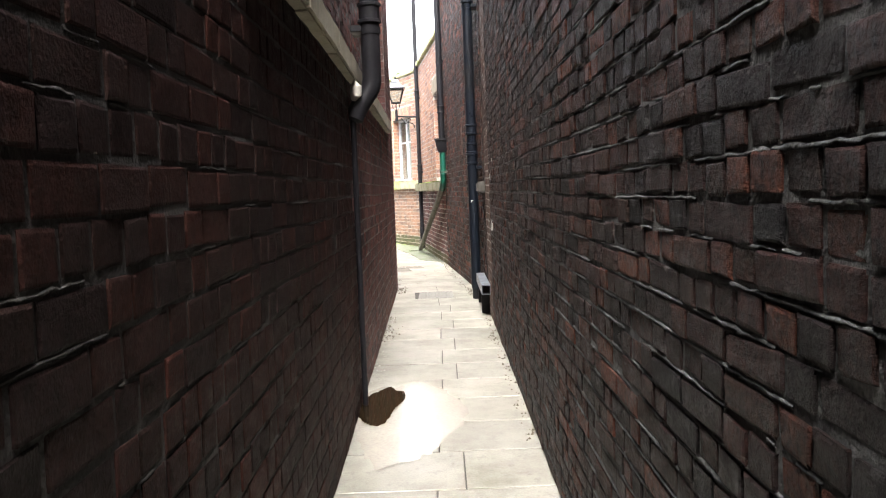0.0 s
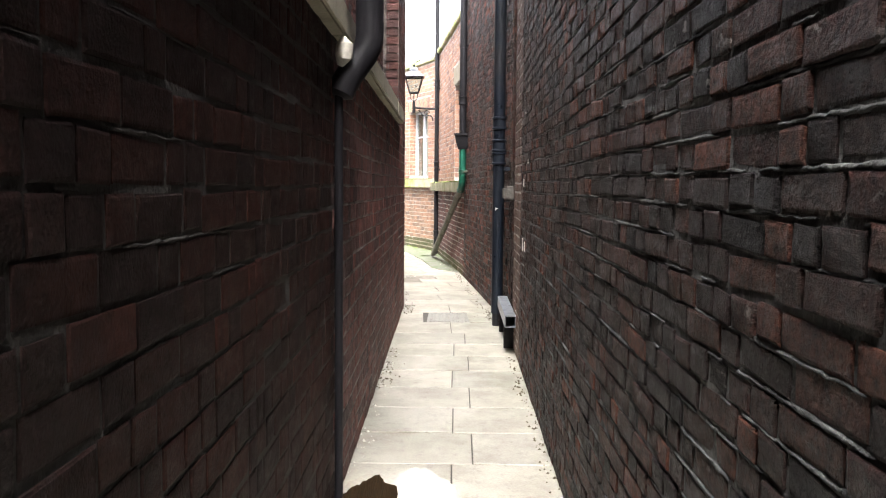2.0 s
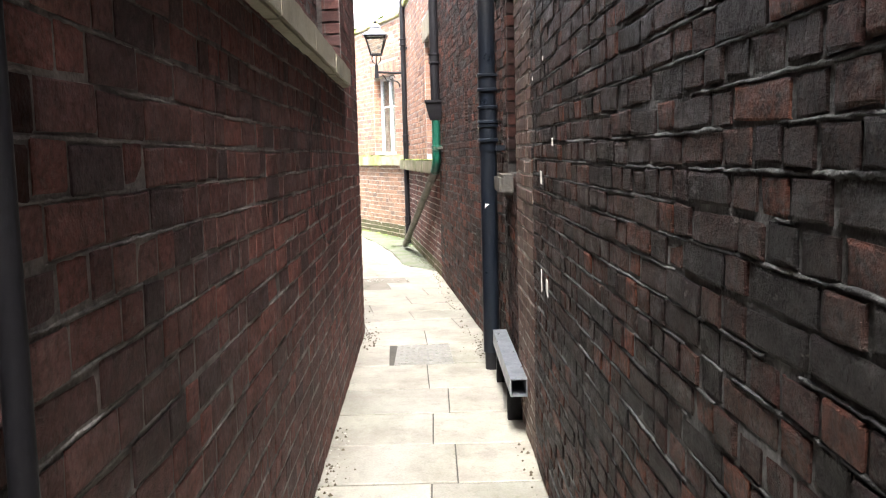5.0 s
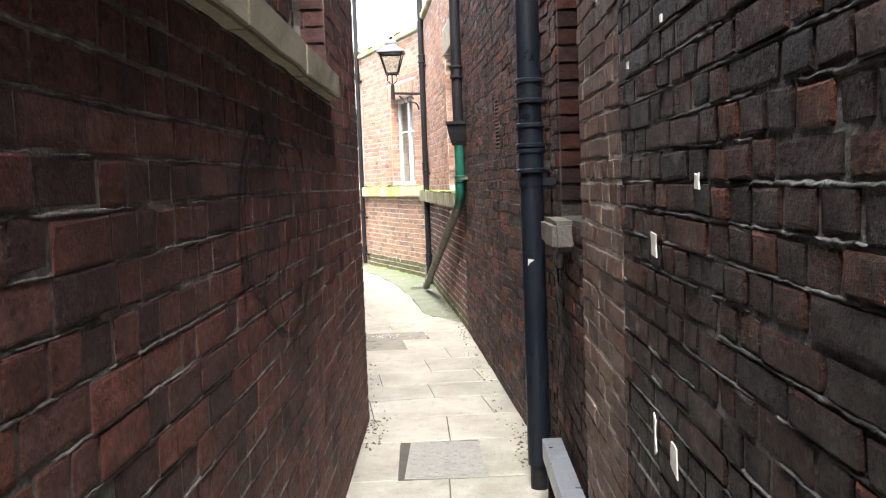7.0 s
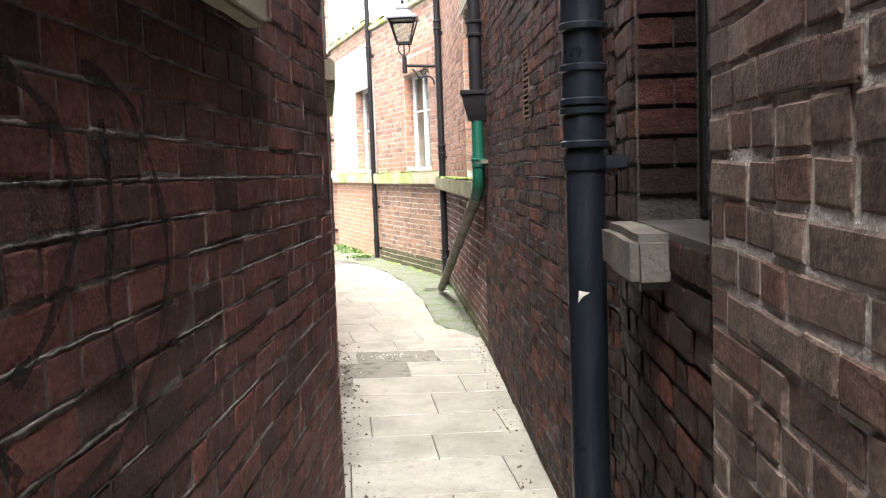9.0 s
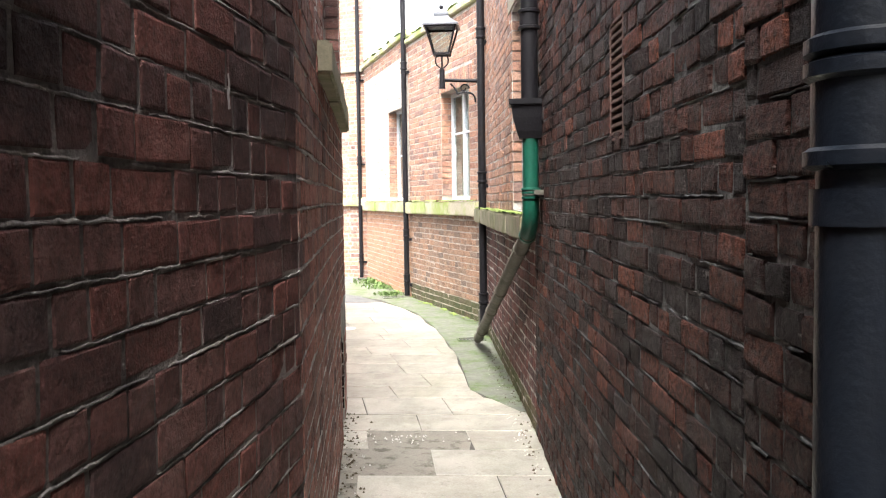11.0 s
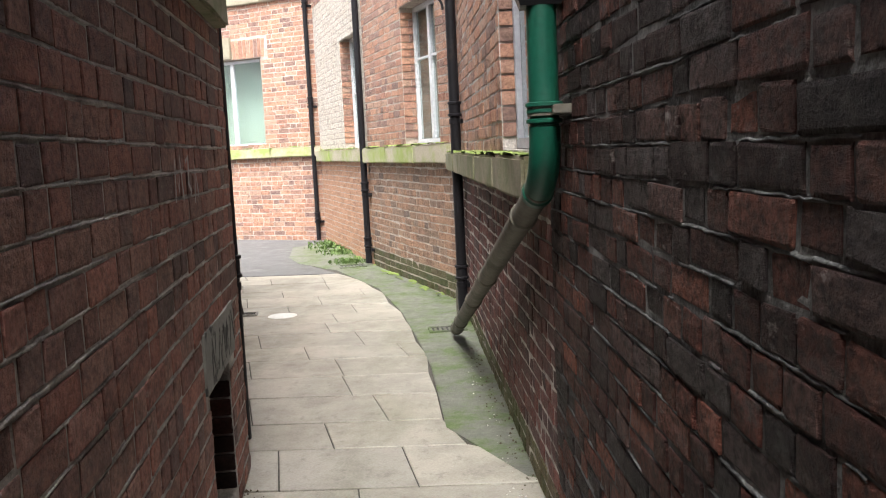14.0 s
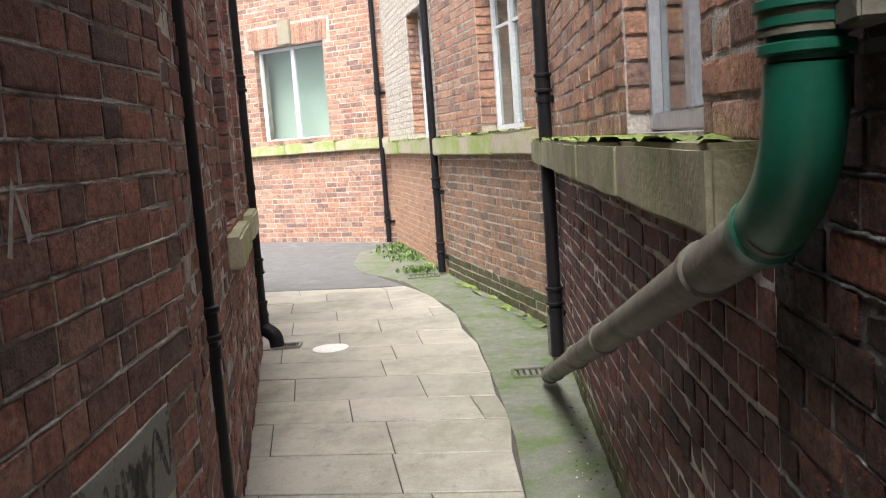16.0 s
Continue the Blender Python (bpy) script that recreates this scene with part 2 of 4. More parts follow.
def build_paint(n, l, b):
    b.inputs["Base Color"].default_value = (0.013, 0.012, 0.016, 1)
    b.inputs["Specular IOR Level"].default_value = 0.3
    l.new(ramp(n, l, noise_node(n, l, 45, 6, (1, 1, 1), 0.7), [(0.38, grey(0.25)), (0.55, grey(0.95))]), b.inputs["Alpha"])


PAINT = material("worn_black_spray_paint", build_paint, 0.65)
DISC = mottled("white_paint_mark", (0.75, 0.75, 0.72), (0.85, 0.85, 0.82), 10, 0.6)
LITTER = mottled("dark_grit_and_leaves", (0.05, 0.04, 0.025), (0.14, 0.11, 0.07), 40, 0.9)
CRUMB = mottled("white_render_crumb", (0.6, 0.58, 0.54), (0.7, 0.68, 0.64), 40, 0.9)


def build_glass(n, l, b):
    b.inputs["Base Color"].default_value = (0.75, 0.85, 0.85, 1)
    b.inputs["Transmission Weight"].default_value = 1.0
    b.inputs["Roughness"].default_value = 0.03
    b.inputs["IOR"].default_value = 1.45


GLASS = material("window_glass", build_glass)


def build_water(n, l, b):
    b.inputs["Base Color"].default_value = (0.022, 0.014, 0.007, 1)
    b.inputs["Roughness"].default_value = 0.02
    b.inputs["IOR"].default_value = 1.33
    bump(n, l, b, noise_node(n, l, 6, 2), 0.05, 0.002)


WATER = material("puddle_water", build_water)


# wet film paler than the flags, its base standing in for reflected sky
WETFLAG = mottled("sky_paled_wet_flag", (0.45, 0.42, 0.36), (0.58, 0.54, 0.47), 3, 0.16, bumpy=0.04, spec=0.8)

# ---- mesh helpers ----
def mesh_of(name, verts, faces, mat, smooth=False):
    me = bpy.data.meshes.new(name)
    me.from_pydata([tuple(v) for v in verts], [], faces)
    me.materials.append(mat)
    if smooth:
        me.polygons.foreach_set("use_smooth", [True] * len(me.polygons))
    me.update()
    return me


def part(name, bm, mat, parent=None, label="", smooth=False):
    me = bpy.data.meshes.new(name)
    bm.normal_update()
    bm.to_mesh(me)
    bm.free()
    me.materials.append(mat)
    if smooth:
        me.polygons.foreach_set("use_smooth", [True] * len(me.polygons))
        me.set_sharp_from_angle(angle=radians(40))
    ob = new(name, me)
    if parent:
        ob.parent = parent
    if label:
        tagged(ob, label)
    return ob


def thing(name, label, category, group="", kind=""):
    return tagged(new(name), label, category, group, kind)


def add_box(bm, lo, hi, m=None, bevel=0.0):
    t = bmesh.new()
    bmesh.ops.create_cube(t, size=1)
    for v in t.verts:
        v.co = Vector([lo[k] + (hi[k] - lo[k]) * (v.co[k] + 0.5) for k in range(3)])
    if bevel:
        bmesh.ops.bevel(t, geom=t.edges[:], offset=bevel, segments=2, affect="EDGES")
    if m is not None:
        bmesh.ops.transform(t, matrix=m, verts=t.verts)
    me = bpy.data.meshes.new("tmp")
    t.to_mesh(me)
    t.free()
    bm.from_mesh(me)
    bpy.data.meshes.remove(me)
    return bm


def box(lo, hi, m=None, bevel=0.0):
    return add_box(bmesh.new(), lo, hi, m, bevel)


def add_tube(bm, pts, radii, n=18, caps=True):
    pts = [Vector(p) for p in pts]
    if not isinstance(radii, (list, tuple)):
        radii = [radii] * len(pts)
    rings, side = [], None
    for k, p in enumerate(pts):
        d = (pts[min(k + 1, len(pts) - 1)] - pts[max(k - 1, 0)]).normalized()
        if side is None:
            side = d.orthogonal().normalized()
        side = (side - d * side.dot(d)).normalized()
        other = d.cross(side)
        rings.append([bm.verts.new(p + (side * math.cos(a) + other * math.sin(a)) * radii[k]) for a in [2 * math.pi * i / n for i in range(n)]])
    for a, b in zip(rings, rings[1:]):
        for i in range(n):
            bm.faces.new((a[i], a[(i + 1) % n], b[(i + 1) % n], b[i]))
    if caps:
        bm.faces.new(list(reversed(rings[0])))
        bm.faces.new(rings[-1])
    return bm


def tube(pts, radii, n=18, caps=True):
    return add_tube(bmesh.new(), pts, radii, n, caps)


def rounded(pts, r=0.08, steps=5):
    """The line through pts with its corners rounded off."""
    pts = [Vector(p) for p in pts]
    out = [pts[0]]
    for a, b, c in zip(pts, pts[1:], pts[2:]):
        p, q = b + (a - b).normalized() * r, b + (c - b).normalized() * r
        for i in range(steps + 1):
            t = i / steps
            out.append(p * (1 - t) ** 2 + b * 2 * t * (1 - t) + q * t * t)
    return out + [pts[-1]]


def collar(x, y, z, r, mat_parent, mat, name="collar", lip=0.014):
    """A socket: two raised rings on a short sleeve round an upright pipe."""
    prof = [(-0.06, 0.004), (-0.055, lip), (-0.04, lip), (-0.035, 0.006), (0.035, 0.006), (0.04, lip), (0.055, lip), (0.06, 0.004)]
    return part(name, tube([(x, y, z + a) for a, _ in prof], [r + b for _, b in prof], 20), mat, mat_parent, smooth=True)


# ---- brick walls ----
rng = random.Random(7)
COURSE = 0.078


def brick_shape(w, h, seed, wear):
    """One brick, lying in x and z, its worn face towards +y: verts and faces."""
    g = random.Random(seed)
    e = 0.0045 + wear * 0.5
    xs, zs = [-w / 2, -w / 2 + e, w / 2 - e, w / 2], [-h / 2, -h / 2 + e, h / 2 - e, h / 2]
    tilt, slope = g.uniform(-1, 1) * wear * 0.35, g.uniform(-1, 1) * wear * 0.3
    V = []
    for j, z in enumerate(zs):
        for i, x in enumerate(xs):
            rim = i in (0, 3) or j in (0, 3)
            y = (0.0 if rim else 0.0018) + tilt * x / w * 2 + slope * z / h * 2 + g.uniform(-1, 0.4) * wear * (0.6 if rim else 0.45)
            if i in (0, 3) and j in (0, 3):
                y -= wear * g.random()
                x *= 1 - 0.012 * g.random()
                z *= 1 - 0.06 * g.random()
            ragged = wear * (0.95 if wear > 0.004 else 0.5)
            V.append((x + g.uniform(-1, 1) * ragged, y, z + g.uniform(-1, 1) * ragged))
    F = [(j * 4 + i, j * 4 + i + 4, j * 4 + i + 5, j * 4 + i + 1) for j in range(3) for i in range(3)]
    ring = [0, 1, 2, 3, 7, 11, 15, 14, 13, 12, 8, 4]
    for k in ring:
        V.append((V[k][0], -0.03, V[k][2]))
    for k in range(12):
        F.append((ring[k], ring[(k + 1) % 12], 16 + (k + 1) % 12, 16 + k))
    return np.array(V), F


SHAPES, MESHES = {}, {}
WIDTHS = (0.06, 0.105, 0.16, 0.218)


def shape_for(width, wear, k):
    w = min(WIDTHS, key=lambda a: abs(a - width))
    key = (w, wear, k)
    if key not in SHAPES:
        SHAPES[key] = brick_shape(w, 0.067, hash((int(w * 1000), int(wear * 10000), k)) % 99991, wear)
    return key, w


def wall(name, a, b, z1, bricks, mortar, label, openings=(), depth=0.3, wear=0.006, proud=0.0022, bond="garden", near=None, z0=-0.05, face=1, bands=(), gap=0.01, skips=(), ledges=0.0, ridge=None, course=COURSE, fade=None):
    """A brick wall from a to b, seen from its left (face 1) or right (face -1) side going from a to b. openings: (u0,
    u1, z0, z1).
    near: the stretch (u0, u1, z0, z1) whose bricks are parts of their own. bands: (z0, z1, material) of another brick.
    fade: (u0, u1, material), a darker brick and near-black joints painting shade up to u0, thinning out to u1."""
    a, b = Vector(a), Vector(b)
    d = (b - a)
    L = d.length
    d /= L
    n = Vector((-d.y, d.x)) * face
    ang = math.atan2(d.y, d.x)
    M = Matrix(((d.x, n.x, 0, a.x), (d.y, n.y, 0, a.y), (0, 0, 1, 0), (0, 0, 0, 1)))
    us = sorted({0.0, L, *([fade[1]] if fade else []), *[v for o in openings for v in o[:2]]})
    zs = sorted({z0, z1, *[v for o in openings for v in o[2:]]})
    bm = bmesh.new()
    for u0, u1 in zip(us, us[1:]):
        for v0, v1 in zip(zs, zs[1:]):
            if not any(o[0] < (u0 + u1) / 2 < o[1] and o[2] < (v0 + v1) / 2 < o[3] for o in openings):
                add_box(bm, (u0, -depth, v0), (u1, 0, v1), M)
    bmesh.ops.recalc_face_normals(bm, faces=bm.faces)
    core = part(name, bm, mortar)
    tagged(core, label, "wall", kind="structure")
    if fade:
        core.data.materials.append(MORTAR_BLACK)
        for f in core.data.polygons:
            if (Vector(f.center[:2]) - a).dot(d) < fade[1] - 0.001:
                f.material_index = 1
    g = random.Random(name)
    allv, allf, allm, base, singles = [], [], [], 0, 0
    mats = [bricks] + [q[2] for q in bands] + ([fade[2]] if fade else [])
    k = 0
    sz = (course - gap) / 0.067
    while (k + 1) * course <= z1 + 0.03:
        zc = (k + 0.5) * course
        holes = sorted((o[0], o[1]) for o in (*openings, *skips) if o[2] < zc < o[3])
        spans, at = [], 0.0
        for h0, h1 in holes:
            if h0 - at > 0.05:
                spans.append((at, h0))
            at = max(at, h1)
        if L - at > 0.05:
            spans.append((at, L))
        header_row = bond == "garden" and k % 4 == 0
        row_mat = 0
        for q, (b0, b1, _) in enumerate(bands):
            if b0 < zc < b1:
                row_mat = q + 1
        for s0, s1 in spans:
            u = s0
            first = True
            while u < s1 - 0.03:
                mi = len(mats) - 1 if fade and u < fade[0] + g.random() * (fade[1] - fade[0]) else row_mat
                full = (0.115 if bond != "flemish" else g.uniform(0.098, 0.128)) if header_row or (bond == "flemish" and g.random() < 0.68) else g.uniform(0.212, 0.234)
                if first and k % 2:
                    full = 0.17 if full > 0.2 else 0.075
                first = False
                w = min(full, s1 - u)
                if s1 - u - w < 0.05:
                    w = s1 - u
                key, ws = shape_for(w - gap, wear, g.randrange(7))
                V, F = SHAPES[key]
                pos = Vector((u + w / 2, proud + g.uniform(-1, 1) * wear * 0.7, zc + g.uniform(-1, 1) * 0.004 + 0.004 * math.sin(u * 1.7 + k * 0.3)))
                sx = (w - gap) / ws
                rot = g.gauss(0, 0.018)
                if near and singles < 290 and near[0] < u < near[1] and near[2] < zc < near[3]:
                    mk = (key, mats[mi].name)
                    if mk not in MESHES:
                        MESHES[mk] = mesh_of("brick", V, F, mats[mi])
                    ob = new("brick", MESHES[mk])
                    ob.parent = core
                    ob.matrix_basis = M @ Matrix.Translation(pos) @ Matrix.Rotation(rot, 4, "Y") @ Matrix.Diagonal((sx, 1, sz, 1))
                    singles += 1
                else:
                    P = V * np.array((sx, 1, sz))
                    x = P[:, 0] + P[:, 2] * rot + pos.x
                    y = P[:, 1] + pos.y
                    z = P[:, 2] - P[:, 0] * rot + pos.z
                    allv.append(np.stack((a.x + d.x * x + n.x * y, a.y + d.y * x + n.y * y, z), 1))
                    allf.append(np.array(F) + base)
                    allm += [mi] * len(F)
                    base += len(V)
                u += w
        k += 1
    if ledges:
        lv, lf = [], []
        for k in range(1, int(min(z1, 3.2) / course)):
            run, u = None, 0.0
            zc = k * course
            while u < L:
                f = noise.noise(Vector((u * 2.1, k * 3.7, len(name) * 5.1))) + 0.5 * noise.noise(Vector((u * 9, k * 1.9, 2.0)))
                amount = f + ledges - 0.5
                hit = any(o[0] - 0.02 < u < o[1] + 0.02 and o[2] - 0.02 < zc < o[3] + 0.02 for o in (*openings, *skips))
                if amount > 0.0 and not hit and not (fade and u < fade[1]):
                    thick = min(1.0, 0.25 + amount)
                    w2 = gap * (0.2 + 0.4 * thick * g.uniform(0.3, 1.5))
                    out = proud + 0.0004 + 0.0018 * thick * g.uniform(0.0, 1.4)
                    mid = zc + 0.004 * math.sin(u * 1.7 + k * 0.3) + g.uniform(-0.0022, 0.0022) - gap * 0.12
                    new_run = len(lv)
                    for yy, zz in ((-0.004, w2 + 0.001), (out * 0.55, w2 * 0.75), (out, -w2 * 0.2), (-0.004, -w2 - 0.001)):
                        lv.append((a.x + d.x * u + n.x * yy, a.y + d.y * u + n.y * yy, mid + zz))
                    if run is not None:
                        lf += [(run + i, run + i + 1, new_run + i + 1, new_run + i) for i in range(3)]
                    run = new_run
                else:
                    run = None
                u += g.uniform(0.012, 0.032)
        if lf:
            lo_ = new("mortar_ridges", mesh_of("mortar_ridges", lv, lf, ridge or mortar, True))
            lo_.parent = core
            tagged(lo_, kind="stuff")
    if allv:
        me = mesh_of("bricks", np.concatenate(allv).tolist(), [tuple(f) for f in np.concatenate(allf).tolist()], mats[0])
        for m in mats[1:]:
            me.materials.append(m)
        me.polygons.foreach_set("material_index", allm)
        if face < 0:
            me.flip_normals()
        rest = new("bricks", me)
        rest.parent = core
        tagged(rest, kind="stuff")
    return core, M


# ---- plan ----
L0, L1, L2, L3, L4 = (-0.42, -4.0), (-0.455, 3.6), (-0.57, 11.18), (-1.27, 15.15), (-2.64, 19.1)
R0, R1, R2, R3, R4, R5, R6, R7 = (0.47, -4.0), (0.492, 8.05), (0.492, 8.82), (0.49, 9.85), (0.455, 10.6), (0.115, 14.4), (-0.44, 19.3), (-1.68, 22.2)
R8, R9 = (-2.95, 25.5), (-9.0, 28.07)

# ---- ground ----
bm = bmesh.new()
bmesh.ops.create_grid(bm, x_segments=2, y_segments=2, size=400)
bmesh.ops.translate(bm, vec=(0, 0, -0.0065), verts=bm.verts)
tagged(part("ground", bm, GRIT), "damp gritty bed under the paving", "ground", kind="structure")


def slab(name, pts, z0, z1, mat, parent=None, bevel=0.0):
    bm = bmesh.new()
    lo = [bm.verts.new((x, y, z0)) for x, y in pts]
    f = bm.faces.new(lo)
    up = bmesh.ops.extrude_face_region(bm, geom=[f])
    bmesh.ops.translate(bm, vec=(0, 0, z1 - z0), verts=[v for v in up["geom"] if isinstance(v, bmesh.types.BMVert)])
    bmesh.ops.recalc_face_normals(bm, faces=bm.faces)
    if bevel:
        bmesh.ops.bevel(bm, geom=[e for e in bm.edges if all(v.co.z > z1 - 1e-4 for v in e.verts)], offset=bevel, segments=1, affect="EDGES")
    return part(name, bm, mat, parent)


# ---- paving: rows of flags square to the way ----
SPINE = [(0.02, -4.0), (0.02, 9.6), (-0.05, 11.2), (-0.5, 14.0), (-0.75, 15.2), (-1.95, 18.9), (-3.0, 22.4)]


def spine(s):
    at = 0.0
    for p, q in zip(SPINE, SPINE[1:]):
        p, q = Vector(p), Vector(q)
        k = (q - p).length
        if s <= at + k or q == Vector(SPINE[-1]):
            return p + (q - p) * ((s - at) / k)
        at += k


def heading(s):
    d = spine(s + 0.5) - spine(max(0, s - 0.5))
    return d.normalized()


def flag_point(s, u):
    d = heading(s)
    p = spine(s)
    k = min(1.0, max(0.0, (p.y - 11.0) / 2.5))
    across = Vector((d.y, -d.x)).lerp(Vector((1.0, 0.03)), k)
    return p + across * u


pavement = thing("pavement", "worn pale sandstone flags laid in rows through the alley", "pavement", kind="structure")
EDGE = [(14.9, 2.0), (15.0, 0.0), (15.7, -0.4), (17.0, -0.58), (17.8, -0.74), (18.9, -0.98), (20.3, -1.38), (21.8, -2.1), (26.0, -3.0)]


def edge_x(y):
    if y < EDGE[0][0]:
        return 2.0
    for (y0, x0), (y1, x1) in zip(EDGE, EDGE[1:]):
        if y <= y1:
            return x0 + (x1 - x0) * (y - y0) / (y1 - y0)
    return -9


def ragged_x(y):
    return edge_x(y) + 0.018 * math.sin(y * 7.3) + 0.013 * math.sin(y * 19.0)


HOLES = [((-0.29, 0.17), (10.05, 10.71)), ((-1.2, -0.55), (13.25, 14.3))]
g = random.Random(3)
s, row = 0.058, 0
while s < 26.6:
    depth = 0.534 if s < 15 else g.choice((0.43, 0.48, 0.5, 0.53))
    wide = s > 14.8
    by_cover = abs(s - 14.05) < 0.02
    if abs(s - 13.408) < 0.02:
        depth = 0.642
    elif by_cover:
        depth = 0.66
    cuts = [-1.0]
    cut = (-0.03 if row % 2 else 0.08) + g.uniform(-0.015, 0.015)
    if not wide:
        cuts += [cut] if s < 14.2 or row % 2 else [cut - 0.3 + g.uniform(-0.05, 0.05), cut]
    else:
        u = -1.0 + (0.25 if row % 2 else 0.55) + g.uniform(-0.05, 0.1)
        while u < 1.2:
            cuts.append(u)
            u += g.uniform(0.6, 0.95)
    cuts.append(1.6 if wide else 0.9)
    if by_cover:
        cuts = [-1.0, -0.305, 0.145, 0.9]
    for u0, u1 in zip(cuts, cuts[1:]):
        j, i = 0.0035, 0.007
        quad = [flag_point(s + i, u0 + j), flag_point(s + i, u1 - j), flag_point(s + depth - i, u1 - j), flag_point(s + depth - i, u0 + j)]
        cx, cy = sum(p.x for p in quad) / 4, sum(p.y for p in quad) / 4
        if any(h[0][0] < cx < h[0][1] and h[1][0] < cy < h[1][1] for h in HOLES):
            continue
        poly = [(p.x, p.y) for p in quad]
        if cy > 14.2:
            # trim along the curved edge of the paving
            def inside(p):
                return p[0] < ragged_x(p[1])
            out = []
            for p, q in zip(poly, poly[1:] + poly[:1]):
                if inside(p):
                    out.append(p)
                if inside(p) != inside(q):
                    lo, hi = (p, q) if inside(p) else (q, p)
                    for _ in range(18):
                        mid = ((lo[0] + hi[0]) / 2, (lo[1] + hi[1]) / 2)
                        lo, hi = (mid, hi) if inside(mid) else (lo, mid)
                    out.append(lo)
            poly = out
            far_side = 21.55
            if len(poly) < 3 or all(p[1] > far_side for p in poly):
                continue
            poly = [(p[0], min(p[1], far_side + 0.02 * math.sin(p[0] * 9))) for p in poly]
        if len(poly) > 2:
            zt = g.uniform(-0.001, 0.003)
            slab("flagstone", poly, -0.05, zt, FLAG, pavement, 0.003)
    s += depth
    row += 1

# ---- the other ground surfaces ----
patch = slab("concrete_patch", [(-1.2, 12.85), (-0.3, 12.85), (-0.3, 14.75), (-1.45, 14.75)], -0.05, -0.003, PATCH)
tagged(patch, "broken grey concrete patch let into the flags", "paving patch", kind="structure")
strip = [(x + 0.012, y) for y, x in EDGE[1:-1]]
verge = slab("verge", [(0.1, 14.95), *strip, (-2.75, 22.6), (-3.05, 23.3), (-3.3, 24.6), (-2.6, 25.4), (-1.5, 22.3), (-0.2, 19.3), (0.4, 15.0)], -0.05, 0.004, MOSSY)
tagged(verge, "damp concrete verge green with moss along the wall", "verge", kind="structure")
road = slab("road", [(-12, 21.575), (-2.05, 21.575), (-2.7, 22.6), (-3.0, 23.3), (-3.25, 24.6), (-2.7, 25.6), (-6, 27.2), (-12, 29.6)], -0.05, 0.001, TARMAC)
tagged(road, "worn dark tarmac at the end of the alley", "road", kind="structure")

# ---- walls ----
HI = 5.8
TALL = 5.2
LOW = 4.0
# first left stretch: shade painted by darker brick and joints, up to the pipe
wall("wall_left_1", L0, L1, TALL, BRICK_SHADED, MORTAR_BLACK, "sooty red brick wall, its colour darkened for shade", openings=[], ledges=0.3, ridge=MORTAR_BLACK, course=0.083, face=-1, wear=0.0026, bond="flemish", near=(5.6, 7.6, 0.3, 1.9))
wl1, ML = wall("wall_left_2", L1, L2, TALL, BRICK_LEFT, MORTAR_LEFT, "dark red brick wall with a long stone sill", openings=[(0.0, 6.25, 2.05, 4.3)], ledges=0.78, ridge=MORTAR_LIP, gap=0.009, course=0.083, fade=(1.3, 1.45, BRICK_SHADED), proud=0.0012, face=-1, wear=0.0026, bond="flemish", near=(2.6, 5.6, 0.8, 1.75))
wall("wall_left_infill", (L1[0] - 0.13, L1[1]), (L2[0] - 0.13, 9.9), TALL - 0.2, BRICK_LEFT, MORTAR_DARK, "bricked-up recess above a stone sill", z0=2.0, face=-1, bond="flemish", depth=0.16)
wl2, MB = wall("wall_left_3", L2, L3, LOW, BRICK_WARM, MORTAR_MID, "red-brown brick wall bending away with a low opening", openings=[(3.1, 3.62, -0.05, 0.62), (1.0, 3.95, 2.14, 3.7)], skips=[(3.02, 3.78, 0.62, 0.86)], ledges=0.95, ridge=MORTAR_MID, gap=0.01, course=0.083, face=-1, wear=0.0026, bond="flemish", near=(0.3, 2.9, 0.8, 1.8))
wall("wall_left_infill_2", (L2[0] - 0.31, L2[1] + 0.9), (L3[0] - 0.11, L3[1] - 0.05), LOW - 0.2, BRICK_WARM, MORTAR_MID, "set-back brickwork above a stone ledge", z0=2.1, face=-1, bond="flemish", depth=0.15)
WINL = [(1.75, 2.65, 1.07, 3.2), (3.2, 3.9, 1.07, 3.2)]
wl3, MC = wall("wall_left_4", L3, L4, LOW, BRICK_WARM, MORTAR_MID, "brown brick wall with two tall windows", openings=WINL, ledges=0.6, ridge=MORTAR_LIP, face=-1, bond="flemish", near=(0.0, 1.7, 0.2, 1.9))
wall("wall_left_return", L4, (-9.0, 20.6), LOW, BRICK_WARM, MORTAR_MID, "plain brick end wall round the corner", face=-1, bond="flemish")
wall("wall_right_1", R0, R1, HI, BRICK_RIGHT, MORTAR_DARK, "soot-black rough brick wall with pale joints", ledges=0.62, ridge=MORTAR_RIDGE, wear=0.0042, proud=0.003, bond="flemish", near=(5.6, 7.8, 0.7, 1.7), course=0.065, gap=0.011)
wall("wall_right_pier", R1, R2, HI, BRICK_PIER, MORTAR_MID, "cleaner brown brick pier beside a window", wear=0.003, near=(0, 1, 0.3, 2.3), bond="flemish", course=0.068, gap=0.009)
wr, MR = wall("wall_right_recess", (0.52, 8.82), (0.52, 10.0), HI, BRICK_RIGHT, MORTAR_BLACK, "stained brick recess with a dark narrow window", openings=[(0.12, 0.86, 1.34, 3.4)], wear=0.0045, proud=0.0055, near=(0, 1, 0.1, 1.3), bond="flemish")
wall("wall_right_2", (0.52, 10.0), R4, HI, BRICK_BEND, MORTAR_DARK, "short dark brick wall behind a drainpipe", ledges=0.5, ridge=MORTAR_RIDGE, wear=0.0045, proud=0.0055, near=(0, 1, 0.2, 2.2), bond="flemish", course=0.07)
